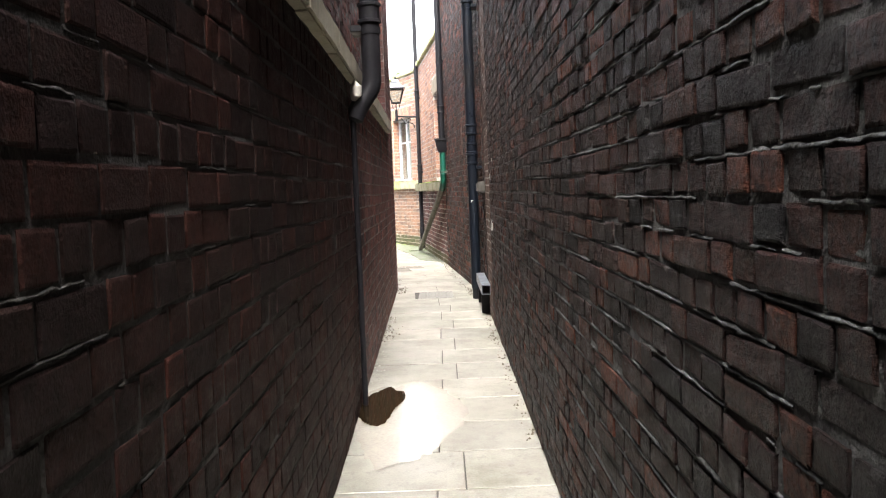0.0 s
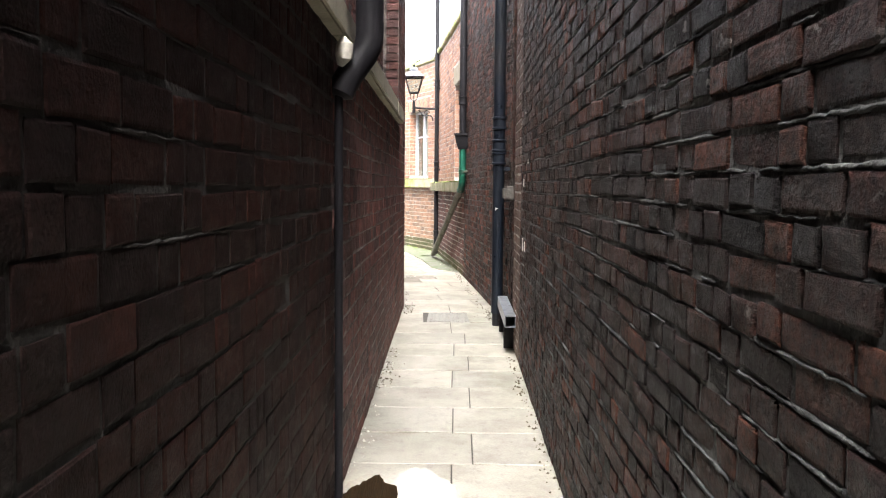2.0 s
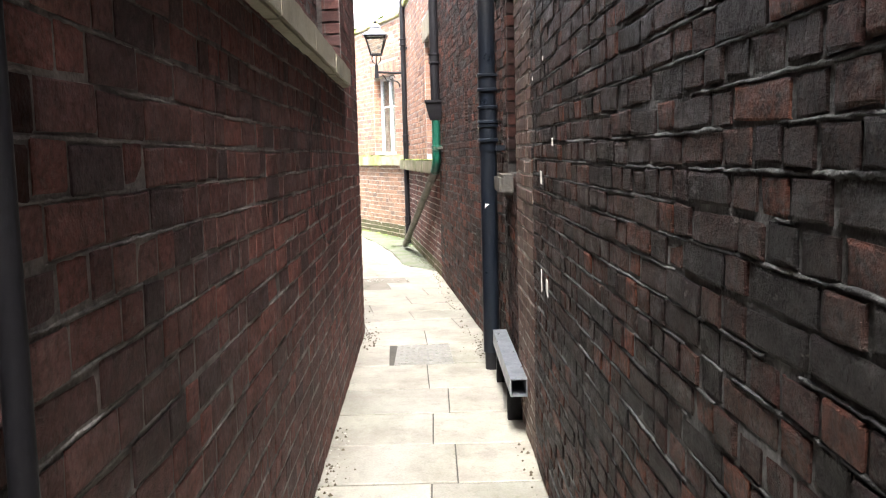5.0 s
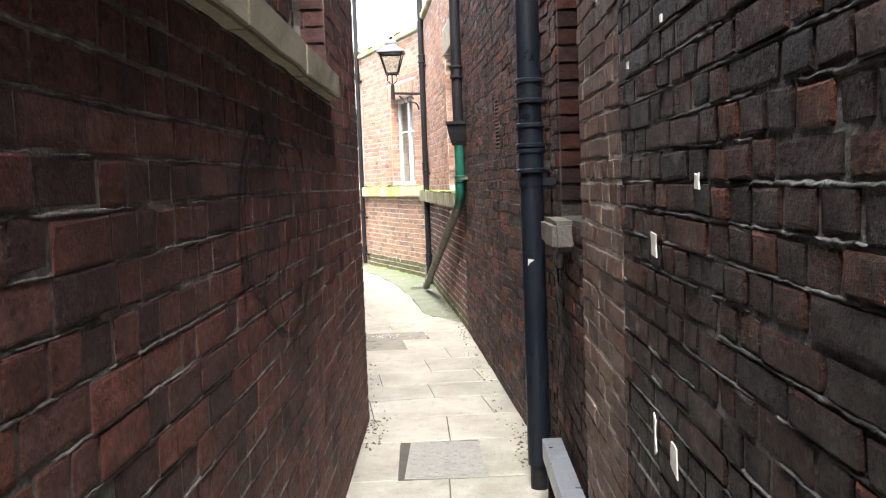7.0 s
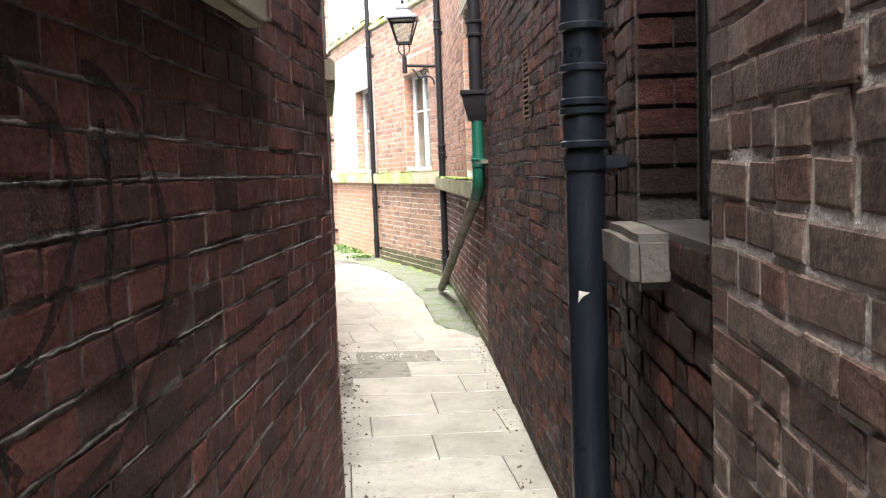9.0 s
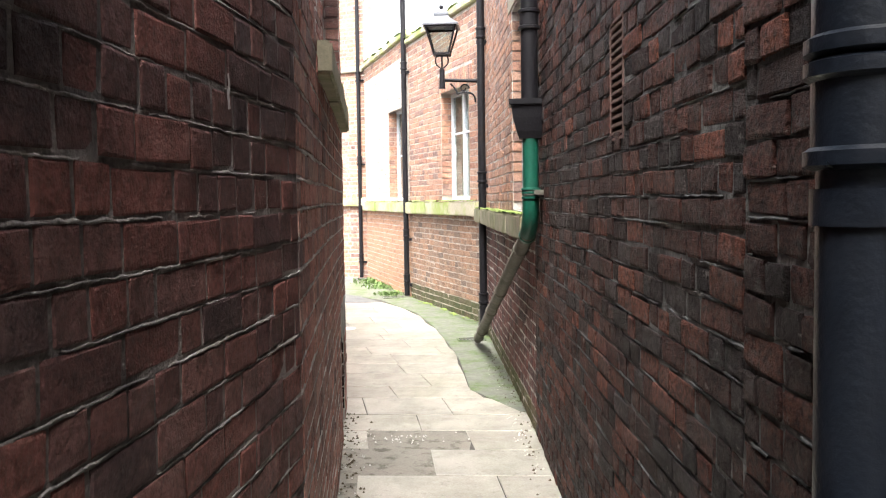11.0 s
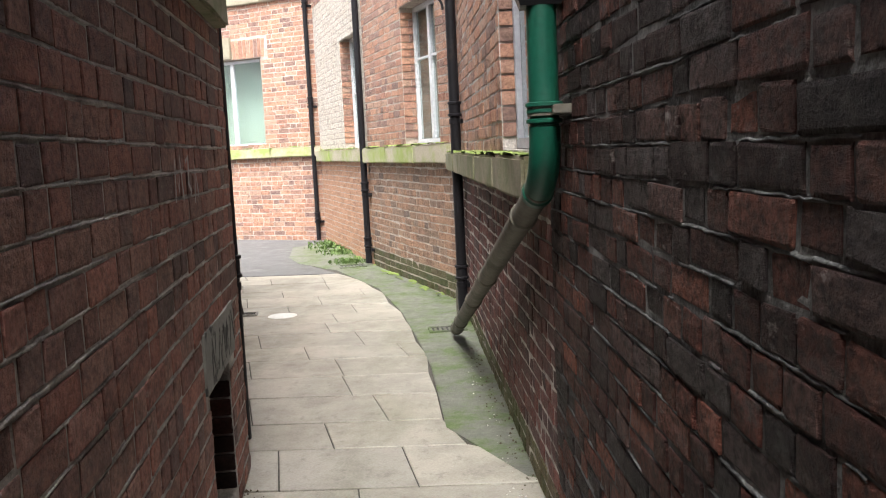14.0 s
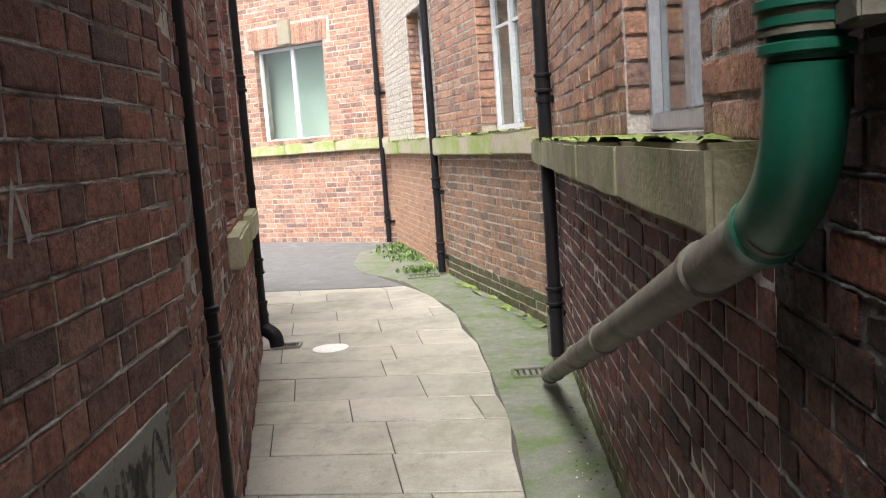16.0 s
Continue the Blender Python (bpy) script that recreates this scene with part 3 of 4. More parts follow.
wr3, MV = wall("wall_right_3", R4, R5, HI, BRICK_BEND, MORTAR_DARK, "mottled dark red brick wall curving along the alley", openings=[(1.12, 1.34, 1.7, 2.1)], ledges=0.55, ridge=MORTAR_RIDGE, wear=0.0042, proud=0.003, bond="flemish", near=(1.4, 3.2, 0.8, 1.9), course=0.072)
TOP = 3.86
WIND = (0.42, 1.36, 1.42, 2.95)
# below the stone band: darker red brick, partly painting in shade
wp3, M3 = wall("wall_right_4", R5, R6, TOP, BRICK_RED, MORTAR_MID, "red brick wall above a mossy stone band", openings=[WIND], skips=[(0.25, 1.55, 2.95, 3.25)], wear=0.004, bond="flemish", near=(1.6, 4.2, 0.1, 1.25), bands=[(-1, 0.16, BRICK_ALGAE), (0.16, 1.3, BRICK_LEFT)])
WINC = (0.42, 1.55, 1.49, 2.93)
wp2, M2 = wall("wall_right_5", R6, R7, TOP, BRICK_RED, MORTAR_PALE, "orange-red brick wall with a tall white window", openings=[WINC], skips=[(0.3, 1.67, 2.93, 3.17)], wear=0.0035, near=(0.1, 2.4, 0.0, 1.3), bands=[(-1, 0.24, BRICK_ALGAE), (0.24, 1.3, BRICK_DIRTY)])
WINB = (0.16, 1.46, 1.49, 3.0)
wp1, M1 = wall("wall_right_6", R7, R8, 4.0, BRICK_WHITE, MORTAR_PALE, "whitewashed brick above pale orange brickwork", openings=[WINB], wear=0.002, near=(0.1, 3.4, 0.0, 1.0), bands=[(-1, 1.45, BRICK_PALE), (3.72, 5, BRICK_RED)])
WINA = (1.1, 2.52, 1.6, 3.08)
wpf, MF = wall("wall_far", R8, R9, 6.0, BRICK_RED, MORTAR_PALE, "orange-red brick end wall with a wide window", openings=[WINA], skips=[(0.95, 2.7, 3.08, 3.4)], wear=0.0035, near=(0.1, 2.4, 0.0, 1.4))
wall("wall_back", (0.6, -4.0), (-0.6, -4.0), HI, BRICK_LEFT, MORTAR_DARK, "plain brick wall closing the alley behind", face=-1)

# slab out of view, added only to cut sky light at the start
tagged(slab("ceiling", [(-0.5, -4.0), (0.6, -4.0), (0.6, -0.8), (-0.55, -0.8)], 3.0, 3.3, MORTAR_DARK), "unseen slab added over the alley start to block sky light", "ceiling", kind="structure")

# unseen flat slabs added behind the walls to keep light from leaking in
for nm, pts, z in (("roof_left", [(-0.5, -4), (-0.62, 3.6), (-0.8, 11.1), (-1.5, 15.1), (-2.8, 19.2), (-9, 20.7), (-9, -4)], LOW - 0.2),
                   ("roof_right", [(0.6, -4), (0.62, 8.5), (0.62, 10.6), (0.3, 14.1), (8, 14.1), (8, -4)], HI - 0.2),
                   ("roof_low", [(0.35, 14.12), (-0.3, 19.3), (-1.55, 22.25), (-2.7, 25.5), (8, 25.5), (8, 14.12)], TOP - 0.1)):
    tagged(slab(nm, pts, z - 0.15, z, TARMAC), "unseen flat slab added behind the wall tops to block light", "roof", kind="structure")


def at_wall(M, u, n, z):
    return M @ Vector((u, n, z))


def moss_strip(M, u0, u1, n0, n1, z, thr, seed):
    """Low cushions of moss along a ledge or a wall foot, with gaps."""
    bm = bmesh.new()
    U, N = int((u1 - u0) / 0.025), max(3, int((n1 - n0) / 0.02))
    grid = {}
    for i in range(U + 1):
        for j in range(N + 1):
            u, n = u0 + (u1 - u0) * i / U, n0 + (n1 - n0) * j / N
            f = noise.noise(Vector((u * 3.1, n * 9, seed))) + 0.5 * noise.noise(Vector((u * 13, n * 17, seed + 4)))
            if f > thr:
                grid[i, j] = bm.verts.new(M @ Vector((u, n, z + min(0.02, (f - thr) * 0.045))))
    for i in range(U):
        for j in range(N):
            q = [grid.get(k) for k in ((i, j), (i + 1, j), (i + 1, j + 1), (i, j + 1))]
            if all(q):
                bm.faces.new(q)
    for v in [v for v in bm.verts if not v.link_faces]:
        bm.verts.remove(v)
    return tagged(part("moss", bm, MOSS, smooth=True), "bright green moss cushions on damp stone", "moss", kind="stuff")


# darker copy of the mossy stone, with the faces' shade in its colour
STONE_SHADED = mottled("shade_dimmed_green_stone", (0.22, 0.2, 0.14), (0.32, 0.29, 0.2), 5, 0.9, bumpy=0.6, stain=(0.13, 0.14, 0.06), stain_at=(0.42, 0.62), stain_scale=3)
STONE_SOOT = mottled("sooty_stone", (0.075, 0.063, 0.05), (0.135, 0.115, 0.09), 7, 0.9, bumpy=0.8, stain=(0.06, 0.055, 0.05), stain_at=(0.45, 0.6), stain_scale=5)


# ---- stone sills and bands ----
def stone(name, M, u0, u1, n0, n1, z0, z1, mat, label, bevel=0.012):
    bm = bmesh.new()
    L = max(1, int((u1 - u0) / 0.9))
    for k in range(L):
        a, b = u0 + (u1 - u0) * k / L, u0 + (u1 - u0) * (k + 1) / L
        add_box(bm, (a + 0.002, n0, z0 + rng.uniform(-0.003, 0.003)), (b - 0.002, n1 + rng.uniform(-0.004, 0.004), z1 + rng.uniform(-0.004, 0.004)), M, bevel)
    bmesh.ops.subdivide_edges(bm, edges=[e for e in bm.edges if e.calc_length() > 0.3], cuts=5, use_grid_fill=True)
    for v in bm.verts:
        v.co += noise.noise_vector(v.co * 7) * 0.006
    bmesh.ops.recalc_face_normals(bm, faces=bm.faces)
    return tagged(part(name, bm, mat), label, "sill", kind="structure")


stone("sill_left_1", ML, -1.5, 6.27, -0.03, 0.055, 1.92, 2.045, STONE, "long weathered stone sill on the dark brick wall")
stone("sill_left_back", ML, 0.02, 6.24, -0.128, -0.034, 1.93, 2.043, STONE, "inner ledge of the long stone sill")
stone("sill_left_2", MB, 1.05, 3.97, -0.1, 0.06, 2.0, 2.135, STONE_SHADED, "greenish stone ledge on the bending wall")
for k, o in enumerate(WINL):
    stone("sill_left_%d" % (3 + k), MC, o[0] - 0.06, o[1] + 0.06, -0.2, 0.07, o[2] - 0.16, o[2] - 0.005, STONE_MOSS, "mossy stone window sill")
stone("sill_right_1", MR, 0.45, 0.95, -0.25, 0.085, 1.21, 1.335, STONE_SOOT, "rough pale stone block under the dark window", 0.02)
stone("band_right_1", M3, 0.02, 4.92, -0.2, 0.1, 1.24, 1.4, STONE_SHADED, "mossy stone band under the windows")
stone("band_right_2", M2, 0.02, 3.14, -0.2, 0.09, 1.3, 1.475, STONE_MOSS, "mossy stone band under the windows")
stone("band_right_3", M1, 0.02, 3.5, -0.2, 0.09, 1.31, 1.475, STONE_MOSS, "mossy stone band under the windows")
stone("band_far", MF, -0.05, 6.0, -0.2, 0.09, 1.4, 1.555, STONE_MOSS, "stone band across the end wall")
stone("string_course_far", MF, 0.0, 6.0, -0.1, 0.07, 3.96, 4.08, STONE, "thin stone string course across the end wall")
stone("coping_1", M3, 0.0, 4.93, -0.34, 0.06, TOP + 0.004, TOP + 0.09, STONE_MOSS, "mossy coping along the wall top")
stone("coping_2", M2, 0.0, 3.16, -0.34, 0.06, TOP + 0.004, TOP + 0.09, STONE_MOSS, "mossy coping along the wall top")
stone("coping_3", M1, 0.0, 3.52, -0.34, 0.06, 4.004, 4.09, STONE_MOSS, "mossy coping along the wall top")
stone("lintel_1", M3, 0.25, 1.55, -0.15, 0.012, 2.955, 3.245, STONE, "pale stone lintel over the window")
stone("keystone", MF, 1.7, 1.95, -0.1, 0.05, 3.09, 3.46, STONE, "stone keystone over the wide window")
stone("lintel_graffiti", MB, 3.02, 3.78, -0.12, 0.012, 0.625, 0.858, mottled("painted_grey_stone", (0.22, 0.22, 0.21), (0.34, 0.33, 0.31), 4, 0.85, stain=(0.05, 0.05, 0.05), stain_at=(0.55, 0.6), stain_scale=7), "grey stone lintel scrawled with dark paint")


moss_strip(M3, 0.05, 4.9, -0.0, 0.095, 1.397, -0.35, 1.0)
moss_strip(M2, 0.05, 3.1, 0.0, 0.095, 1.479, -0.1, 2.0)
moss_strip(M1, 0.05, 3.4, 0.0, 0.095, 1.479, -0.05, 3.0)
moss_strip(MF, 0.0, 3.5, 0.0, 0.095, 1.559, 0.1, 4.0)
moss_strip(M2, 0.1, 3.1, 0.005, 0.1, 0.006, 0.0, 5.0)
moss_strip(M1, 0.0, 3.2, 0.005, 0.08, 0.006, 0.05, 6.0)
moss_strip(M2, 0.0, 3.16, -0.2, 0.07, TOP + 0.094, 0.0, 8.0)
moss_strip(M1, 0.0, 3.5, -0.2, 0.07, 4.094, -0.1, 9.0)
moss_strip(MB, 2.2, 3.96, 0.0, 0.06, 2.139, -0.05, 10.0)


def soldiers(M, parent, u0, u1, z0, h, mat, lean=0.0):
    """Upright bricks in a flat arch over an opening."""
    n = int((u1 - u0) / 0.076)
    for k in range(n):
        u = u0 + (u1 - u0) * (k + 0.5) / n
        V, F = SHAPES[shape_for(0.218, 0.004, k % 7)[0]]
        mk = (0.218, 0.004, k % 7, mat.name)
        if mk not in MESHES:
            MESHES[mk] = mesh_of("brick", V, F, mat)
        ob = new("brick", MESHES[mk])
        ob.parent = parent
        ob.matrix_basis = M @ Matrix.Translation((u, 0.008, z0 + h / 2)) @ Matrix.Rotation(radians(90) + lean * (u - (u0 + u1) / 2), 4, "Y") @ Matrix.Diagonal((h / 0.225, 1, 1, 1))


for key in range(7):
    shape_for(0.218, 0.004, key)
soldiers(M2, wp2, WINC[0] - 0.12, WINC[1] + 0.12, 2.935, 0.23, BRICK_RED)
soldiers(MF, wpf, WINA[0] - 0.1, 1.7, 3.085, 0.31, BRICK_RED, 0.25)
soldiers(MF, wpf, 1.95, WINA[1] + 0.12, 3.085, 0.31, BRICK_RED, 0.25)


def reveals(M, parent, o, mat, deep=0.18):
    """Brick ends lining the two jambs of an opening."""
    for side, u in ((1, o[0]), (-1, o[1])):
        k = int(o[2] / COURSE) + 1
        while (k + 1) * COURSE < o[3]:
            z = k * COURSE
            a, b = sorted((u + side * 0.001, u + side * 0.012))
            cuts = (-0.004, -0.1, -deep) if k % 2 else (-0.004, -deep)
            for n0, n1 in zip(cuts, cuts[1:]):
                part("brick", box((a, n1 + 0.006, z + 0.005), (b, n0, z + COURSE - 0.005), M, 0.003), mat, parent)
            k += 1


reveals(MR, wr, (0.12, 0.86, 1.34, 3.4), BRICK_SHADED, 0.16)
reveals(ML, wl1, (0.0, 6.25, 2.05, 4.3), BRICK_LEFT, 0.12)
reveals(MB, wl2, (1.0, 3.95, 2.14, 3.7), BRICK_WARM, 0.1)
# darkened brick on these jambs paints the shade inside the opening
reveals(MB, wl2, (3.1, 3.62, -0.05, 0.62), BRICK_SHADED, 0.28)
reveals(M3, wp3, WIND, BRICK_RED)
reveals(M2, wp2, WINC, BRICK_RED)
reveals(M1, wp1, WINB, BRICK_RED)
reveals(MF, wpf, WINA, BRICK_RED, 0.1)
for o in WINL:
    reveals(MC, wl3, o, BRICK_WARM)


# ---- windows ----
def window(name, M, o, back, frame_mat, mullions, transoms, room, label, w=0.055):
    u0, u1, z0, z1 = o
    win = thing(name, label, "window", kind="structure")
    bars = [("window_frame", (u0 + 0.004, u0 + w), (z0 + 0.004, z1 - 0.004)), ("window_frame", (u1 - w, u1 - 0.004), (z0 + 0.004, z1 - 0.004)),
            ("window_frame", (u0 + w, u1 - w), (z1 - w, z1 - 0.004)), ("window_sill", (u0 + w, u1 - w), (z0 + 0.004, z0 + w))]
    for m in mullions:
        c = u0 + (u1 - u0) * m
        bars.append(("mullion", (c - 0.035, c + 0.035), (z0 + w, z1 - w)))
    for nm, (a, b), (c, d) in bars:
        part(nm, box((a, -back - 0.06, c), (b, -back, d), M, 0.006), frame_mat, win)
    edges = [u0 + w] + [u0 + (u1 - u0) * m for m in mullions] + [u1 - w]
    for a, b in zip(edges, edges[1:]):
        pane = part("pane", box((a + 0.02, -back - 0.035, z0 + w), (b - 0.02, -back - 0.027, z1 - w), M), GLASS, win)
        pane.visible_shadow = False
        for t in transoms:
            zz = z0 + (z1 - z0) * t
            part("glazing_bar", box((a + 0.02, -back - 0.05, zz - 0.014), (b - 0.02, -back - 0.012, zz + 0.014), M, 0.004), frame_mat, win)
    bm = bmesh.new()
    back_n = -0.5 if room is REFLECT_PANEL else -1.3
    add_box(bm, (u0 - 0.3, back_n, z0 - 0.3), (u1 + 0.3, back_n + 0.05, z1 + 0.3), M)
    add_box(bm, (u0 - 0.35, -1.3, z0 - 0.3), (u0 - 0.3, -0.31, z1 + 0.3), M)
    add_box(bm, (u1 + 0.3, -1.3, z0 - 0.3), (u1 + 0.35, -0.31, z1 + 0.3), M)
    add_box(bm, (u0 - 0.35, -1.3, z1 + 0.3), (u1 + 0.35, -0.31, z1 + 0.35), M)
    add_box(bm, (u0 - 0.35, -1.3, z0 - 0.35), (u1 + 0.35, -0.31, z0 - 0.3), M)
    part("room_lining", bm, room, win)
    return win


window("window_far", MF, WINA, 0.1, WHITE, [0.5], [], REFLECT_PANEL, "wide white casement window with a panel painting its pale green reflection")
window("window_2", M1, WINB, 0.14, WHITE, [0.5], [0.5], REFLECT_PANEL, "tall white framed window in whitewashed brick")
window("window_3", M2, WINC, 0.14, WHITE, [0.55], [0.62], REFLECT_PANEL, "tall white framed window with dark reveals")
# near windows: linings painted near-black for the shade of the rooms
window("window_4", M3, WIND, 0.07, GREYFRAME, [0.45], [], SHADE_DARK, "grey framed window beside the green drainpipe")
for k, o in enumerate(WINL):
    window("window_%d" % (5 + k), MC, o, 0.18, GREYFRAME, [0.5], [0.5], SHADE_DARK, "deep-set window in brown brick")
window("window_7", MR, (0.12, 0.86, 1.34, 3.4), 0.16, IRON, [0.5], [], SHADE_DARK, "narrow black window behind the drainpipe")


def red_flag(M, u, n, z):
    m = thing("bunting_flag", "small red plastic flag hanging inside the window", "flag")
    b = bmesh.new()
    add_box(b, (u - 0.05, n - 0.004, z), (u + 0.05, n, z + 0.13), M, 0.001)
    for v in b.verts:
        if v.co.z < z + 0.05:
            v.co = v.co.lerp(at_wall(M, u, n, v.co.z), 0.35)
    part("cloth", b, RED, m)


red_flag(M3, 1.06, -0.16, 1.62)

# low opening in the left wall: a near-black lining paints in its shade
tagged(part("vent_recess", add_box(box((3.0, -0.75, -0.05), (3.7, -0.7, 0.75), MB), (3.0, -0.7, 0.64), (3.7, -0.3, 0.7), MB), SHADE_DARK), "near-black panel painting the shade inside the low wall opening", "recess", kind="structure")


# ---- drainpipes ----
def clip(x, y, z, r, M_dir, parent, mat):
    """A flat pipe clip with ears that reach back to the wall."""
    bm = tube([(x, y, z - 0.02), (x, y, z + 0.02)], r + 0.006, 18)
    n = Vector((M_dir[0], M_dir[1], 0)).normalized()
    t = Vector((-n.y, n.x, 0))
    c = Vector((x, y, z)) + n * (r + 0.02)
    m = Matrix(((n.x, t.x, 0, c.x), (n.y, t.y, 0, c.y), (0, 0, 1, c.z), (0, 0, 0, 1)))
    add_box(bm, (-0.03, -r - 0.05, -0.018), (0.03, r + 0.05, 0.018), m, 0.003)
    return part("pipe_clip", bm, mat, parent, smooth=True)


def downpipe(label, x, y, z0, z1, r, mat, sockets, inward, shoe=0.0):
    p = thing("drainpipe", label, "drainpipe")
    part("pipe", tube([(x, y, z0), (x, y, z1)], r, 20), mat, p, smooth=True)
    for z in sockets:
        collar(x, y, z, r, p, mat)
        clip(x, y, z - 0.1, r, inward, p, mat)
    return p


# pipe with a swan neck over the long sill
p = thing("drainpipe", "black iron drainpipe stepping out over a stone sill", "drainpipe")
part("pipe", tube([(-0.452, 5.02, 0.0), (-0.452, 5.02, 1.7)], 0.017, 16), IRON, p, "thin lower pipe", smooth=True)
part("swan_neck", tube(rounded([(-0.452, 5.02, 1.68), (-0.43, 5.03, 1.74), (-0.335, 5.06, 1.88), (-0.335, 5.06, 2.6)], 0.05), [0.03] + [0.055] * 12 + [0.055], 20), IRON, p, smooth=True)
part("pipe", tube([(-0.335, 5.06, 2.55), (-0.335, 5.06, 4.7)], 0.055, 20), IRON, p, smooth=True)
for z in (2.3, 3.6):
    collar(-0.335, 5.06, z, 0.055, p, IRON)
    clip(-0.335, 5.06, z - 0.1, 0.055, (-1, 0), p, IRON)
bm = tube([(-0.44, 4.98, 1.8), (-0.425, 4.96, 1.83), (-0.42, 4.955, 1.87), (-0.43, 4.97, 1.9)], [0.015, 0.035, 0.034, 0.012], 14)
part("limescale_crust", bm, LIME, p, "white limescale crust on the joint", smooth=True)

# big blue-black pipe on the other wall, with the steel box at its foot
p = downpipe("blue-black cast iron drainpipe with ringed sockets", 0.405, 9.88, 0.12, 5.7, 0.056, IRON_BLUE, (1.6, 3.4), (1, 0))
collar(0.405, 9.88, 1.72, 0.056, p, IRON_BLUE)
collar(0.405, 9.88, 1.93, 0.056, p, IRON_BLUE)
part("pipe", tube([(0.405, 9.88, 0.0), (0.405, 9.88, 0.14)], 0.045, 16), IRON, p, smooth=True)
bm = bmesh.new()
tri = [bm.verts.new(v) for v in ((0.372, 9.832, 1.1), (0.375, 9.8305, 1.135), (0.405, 9.8225, 1.13), (0.385, 9.827, 1.118))]
bm.faces.new(tri)
part("flaked_paint", bm, LIME, p, "pale flake of bare paint")
bm = bmesh.new()
bx0, bx1, bz0, bz1, by0, by1 = 0.4, 0.487, 0.225, 0.318, 8.37, 9.64
for lo, hi in (((bx0, by0, bz0), (bx1, by1, bz0 + 0.005)), ((bx0, by0, bz1 - 0.005), (bx1, by1, bz1)), ((bx0, by0, bz0 + 0.005), (bx0 + 0.005, by1, bz1 - 0.005)), ((bx1 - 0.005, by0, bz0 + 0.005), (bx1, by1, bz1 - 0.005))):
    add_box(bm, lo, hi)
tr = thing("steel_trunking", "open-ended square grey steel trunking beside the wall foot", "trunking")
part("duct", bm, STEEL, tr)
for y in (8.7, 9.5):
    part("bracket", box((bx0 + 0.01, y, 0.0), (bx1 + 0.02, y + 0.04, bz0 + 0.002), None, 0.003), IRON, tr)

# hopper, green pipe and slanting grey pipe
hx, hy = 0.08, 14.06
p = thing("drainpipe", "drainpipe with black hopper, green plastic bend and slanting grey pipe", "drainpipe")
part("pipe", tube([(hx, hy, 2.06), (hx, hy, 5.7)], 0.05, 20), IRON, p, "black iron pipe", smooth=True)
collar(hx, hy, 2.55, 0.05, p, IRON)
clip(hx, hy, 3.3, 0.05, (1, 0.1), p, IRON)
bm = bmesh.new()
prof = [(1.86, 0.062, 0.055), (1.9, 0.075, 0.07), (1.98, 0.098, 0.088), (2.05, 0.108, 0.098), (2.055, 0.12, 0.11), (2.085, 0.12, 0.11), (2.085, 0.1, 0.09), (2.05, 0.09, 0.08)]
rings = [[bm.verts.new((hx + sx * a, hy + sy * b, z)) for sx, sy in ((-1, -1), (1, -1), (1, 1), (-1, 1))] for z, a, b in prof]
for ra, rb in zip(rings, rings[1:]):
    for i in range(4):
        bm.faces.new((ra[i], ra[(i + 1) % 4], rb[(i + 1) % 4], rb[i]))
bm.faces.new(rings[0][::-1])
bm.faces.new(rings[-1])
part("hopper", bm, IRON, p, "black cast iron hopper head")
gx, gy = 0.082, 14.05
down = Vector((-0.435, 17.85, 0.06))
elbow = Vector((0.068, 14.12, 1.31))
axis = (down - elbow).normalized()
part("green_pipe", tube([(gx, gy, 1.86), (gx, gy, 1.5)], 0.046, 22), GREEN, p, "green plastic pipe", smooth=True)
part("elbow", tube(rounded([(gx, gy, 1.5), (gx - 0.002, gy + 0.01, 1.36), tuple(elbow + axis * 0.07)], 0.1, 7), 0.049, 22), GREEN, p, "green plastic bend", smooth=True)
for z, rr in ((1.565, 0.059), (1.545, 0.055), (1.515, 0.056)):
    part("socket_ring", tube([(gx, gy, z - 0.008), (gx, gy, z - 0.005), (gx, gy, z + 0.005), (gx, gy, z + 0.008)], [rr - 0.008, rr, rr, rr - 0.008], 22), GREEN, p, smooth=True)
part("strap", add_box(tube([(gx, gy, 1.53), (gx, gy, 1.56)], 0.053, 20), (gx + 0.02, gy - 0.13, 1.53), (gx + 0.1, gy - 0.02, 1.56), None, 0.004), PIPE_OLD, p, "grey metal strap fixed to the wall", smooth=True)
part("slanting_pipe", tube([elbow + axis * 0.03, down], 0.045, 22), PIPE_OLD, p, "algae-stained grey pipe", smooth=True)
for f in (0.018, 0.1, 0.42, 0.62, 0.88, 0.97):
    c = elbow.lerp(down, f)
    part("joint_ring", tube([c - axis * 0.022, c - axis * 0.016, c + axis * 0.016, c + axis * 0.022], [0.046, 0.052, 0.052, 0.046], 20), GREEN if f < 0.05 else PIPE_OLD, p, smooth=True)

# slim pipes on the red brick walls
P3N = M3.to_3x3() @ Vector((0, 1, 0))
downpipe("slim black drainpipe at the bend of the wall", -0.4, 18.42, 0.03, 6.4, 0.042, IRON, (0.42, 1.75, 3.3), (0.9, 0.2))
downpipe("slim black drainpipe beside the whitewashed panel", -1.75, 22.2, 0.03, 6.4, 0.04, IRON, (0.3, 1.0, 3.55), (0.9, 0.3))
d1 = MF @ Vector((0.1, 0.07, 0))
downpipe("slim black drainpipe in the corner of the end wall", d1.x, d1.y, 0.02, 6.6, 0.036, IRON, (0.42, 2.3, 3.9), (0.4, 0.9))
p = thing("drainpipe", "black drainpipe ending in a bent shoe over a gully", "drainpipe")
lx, ly = -2.6, 19.02
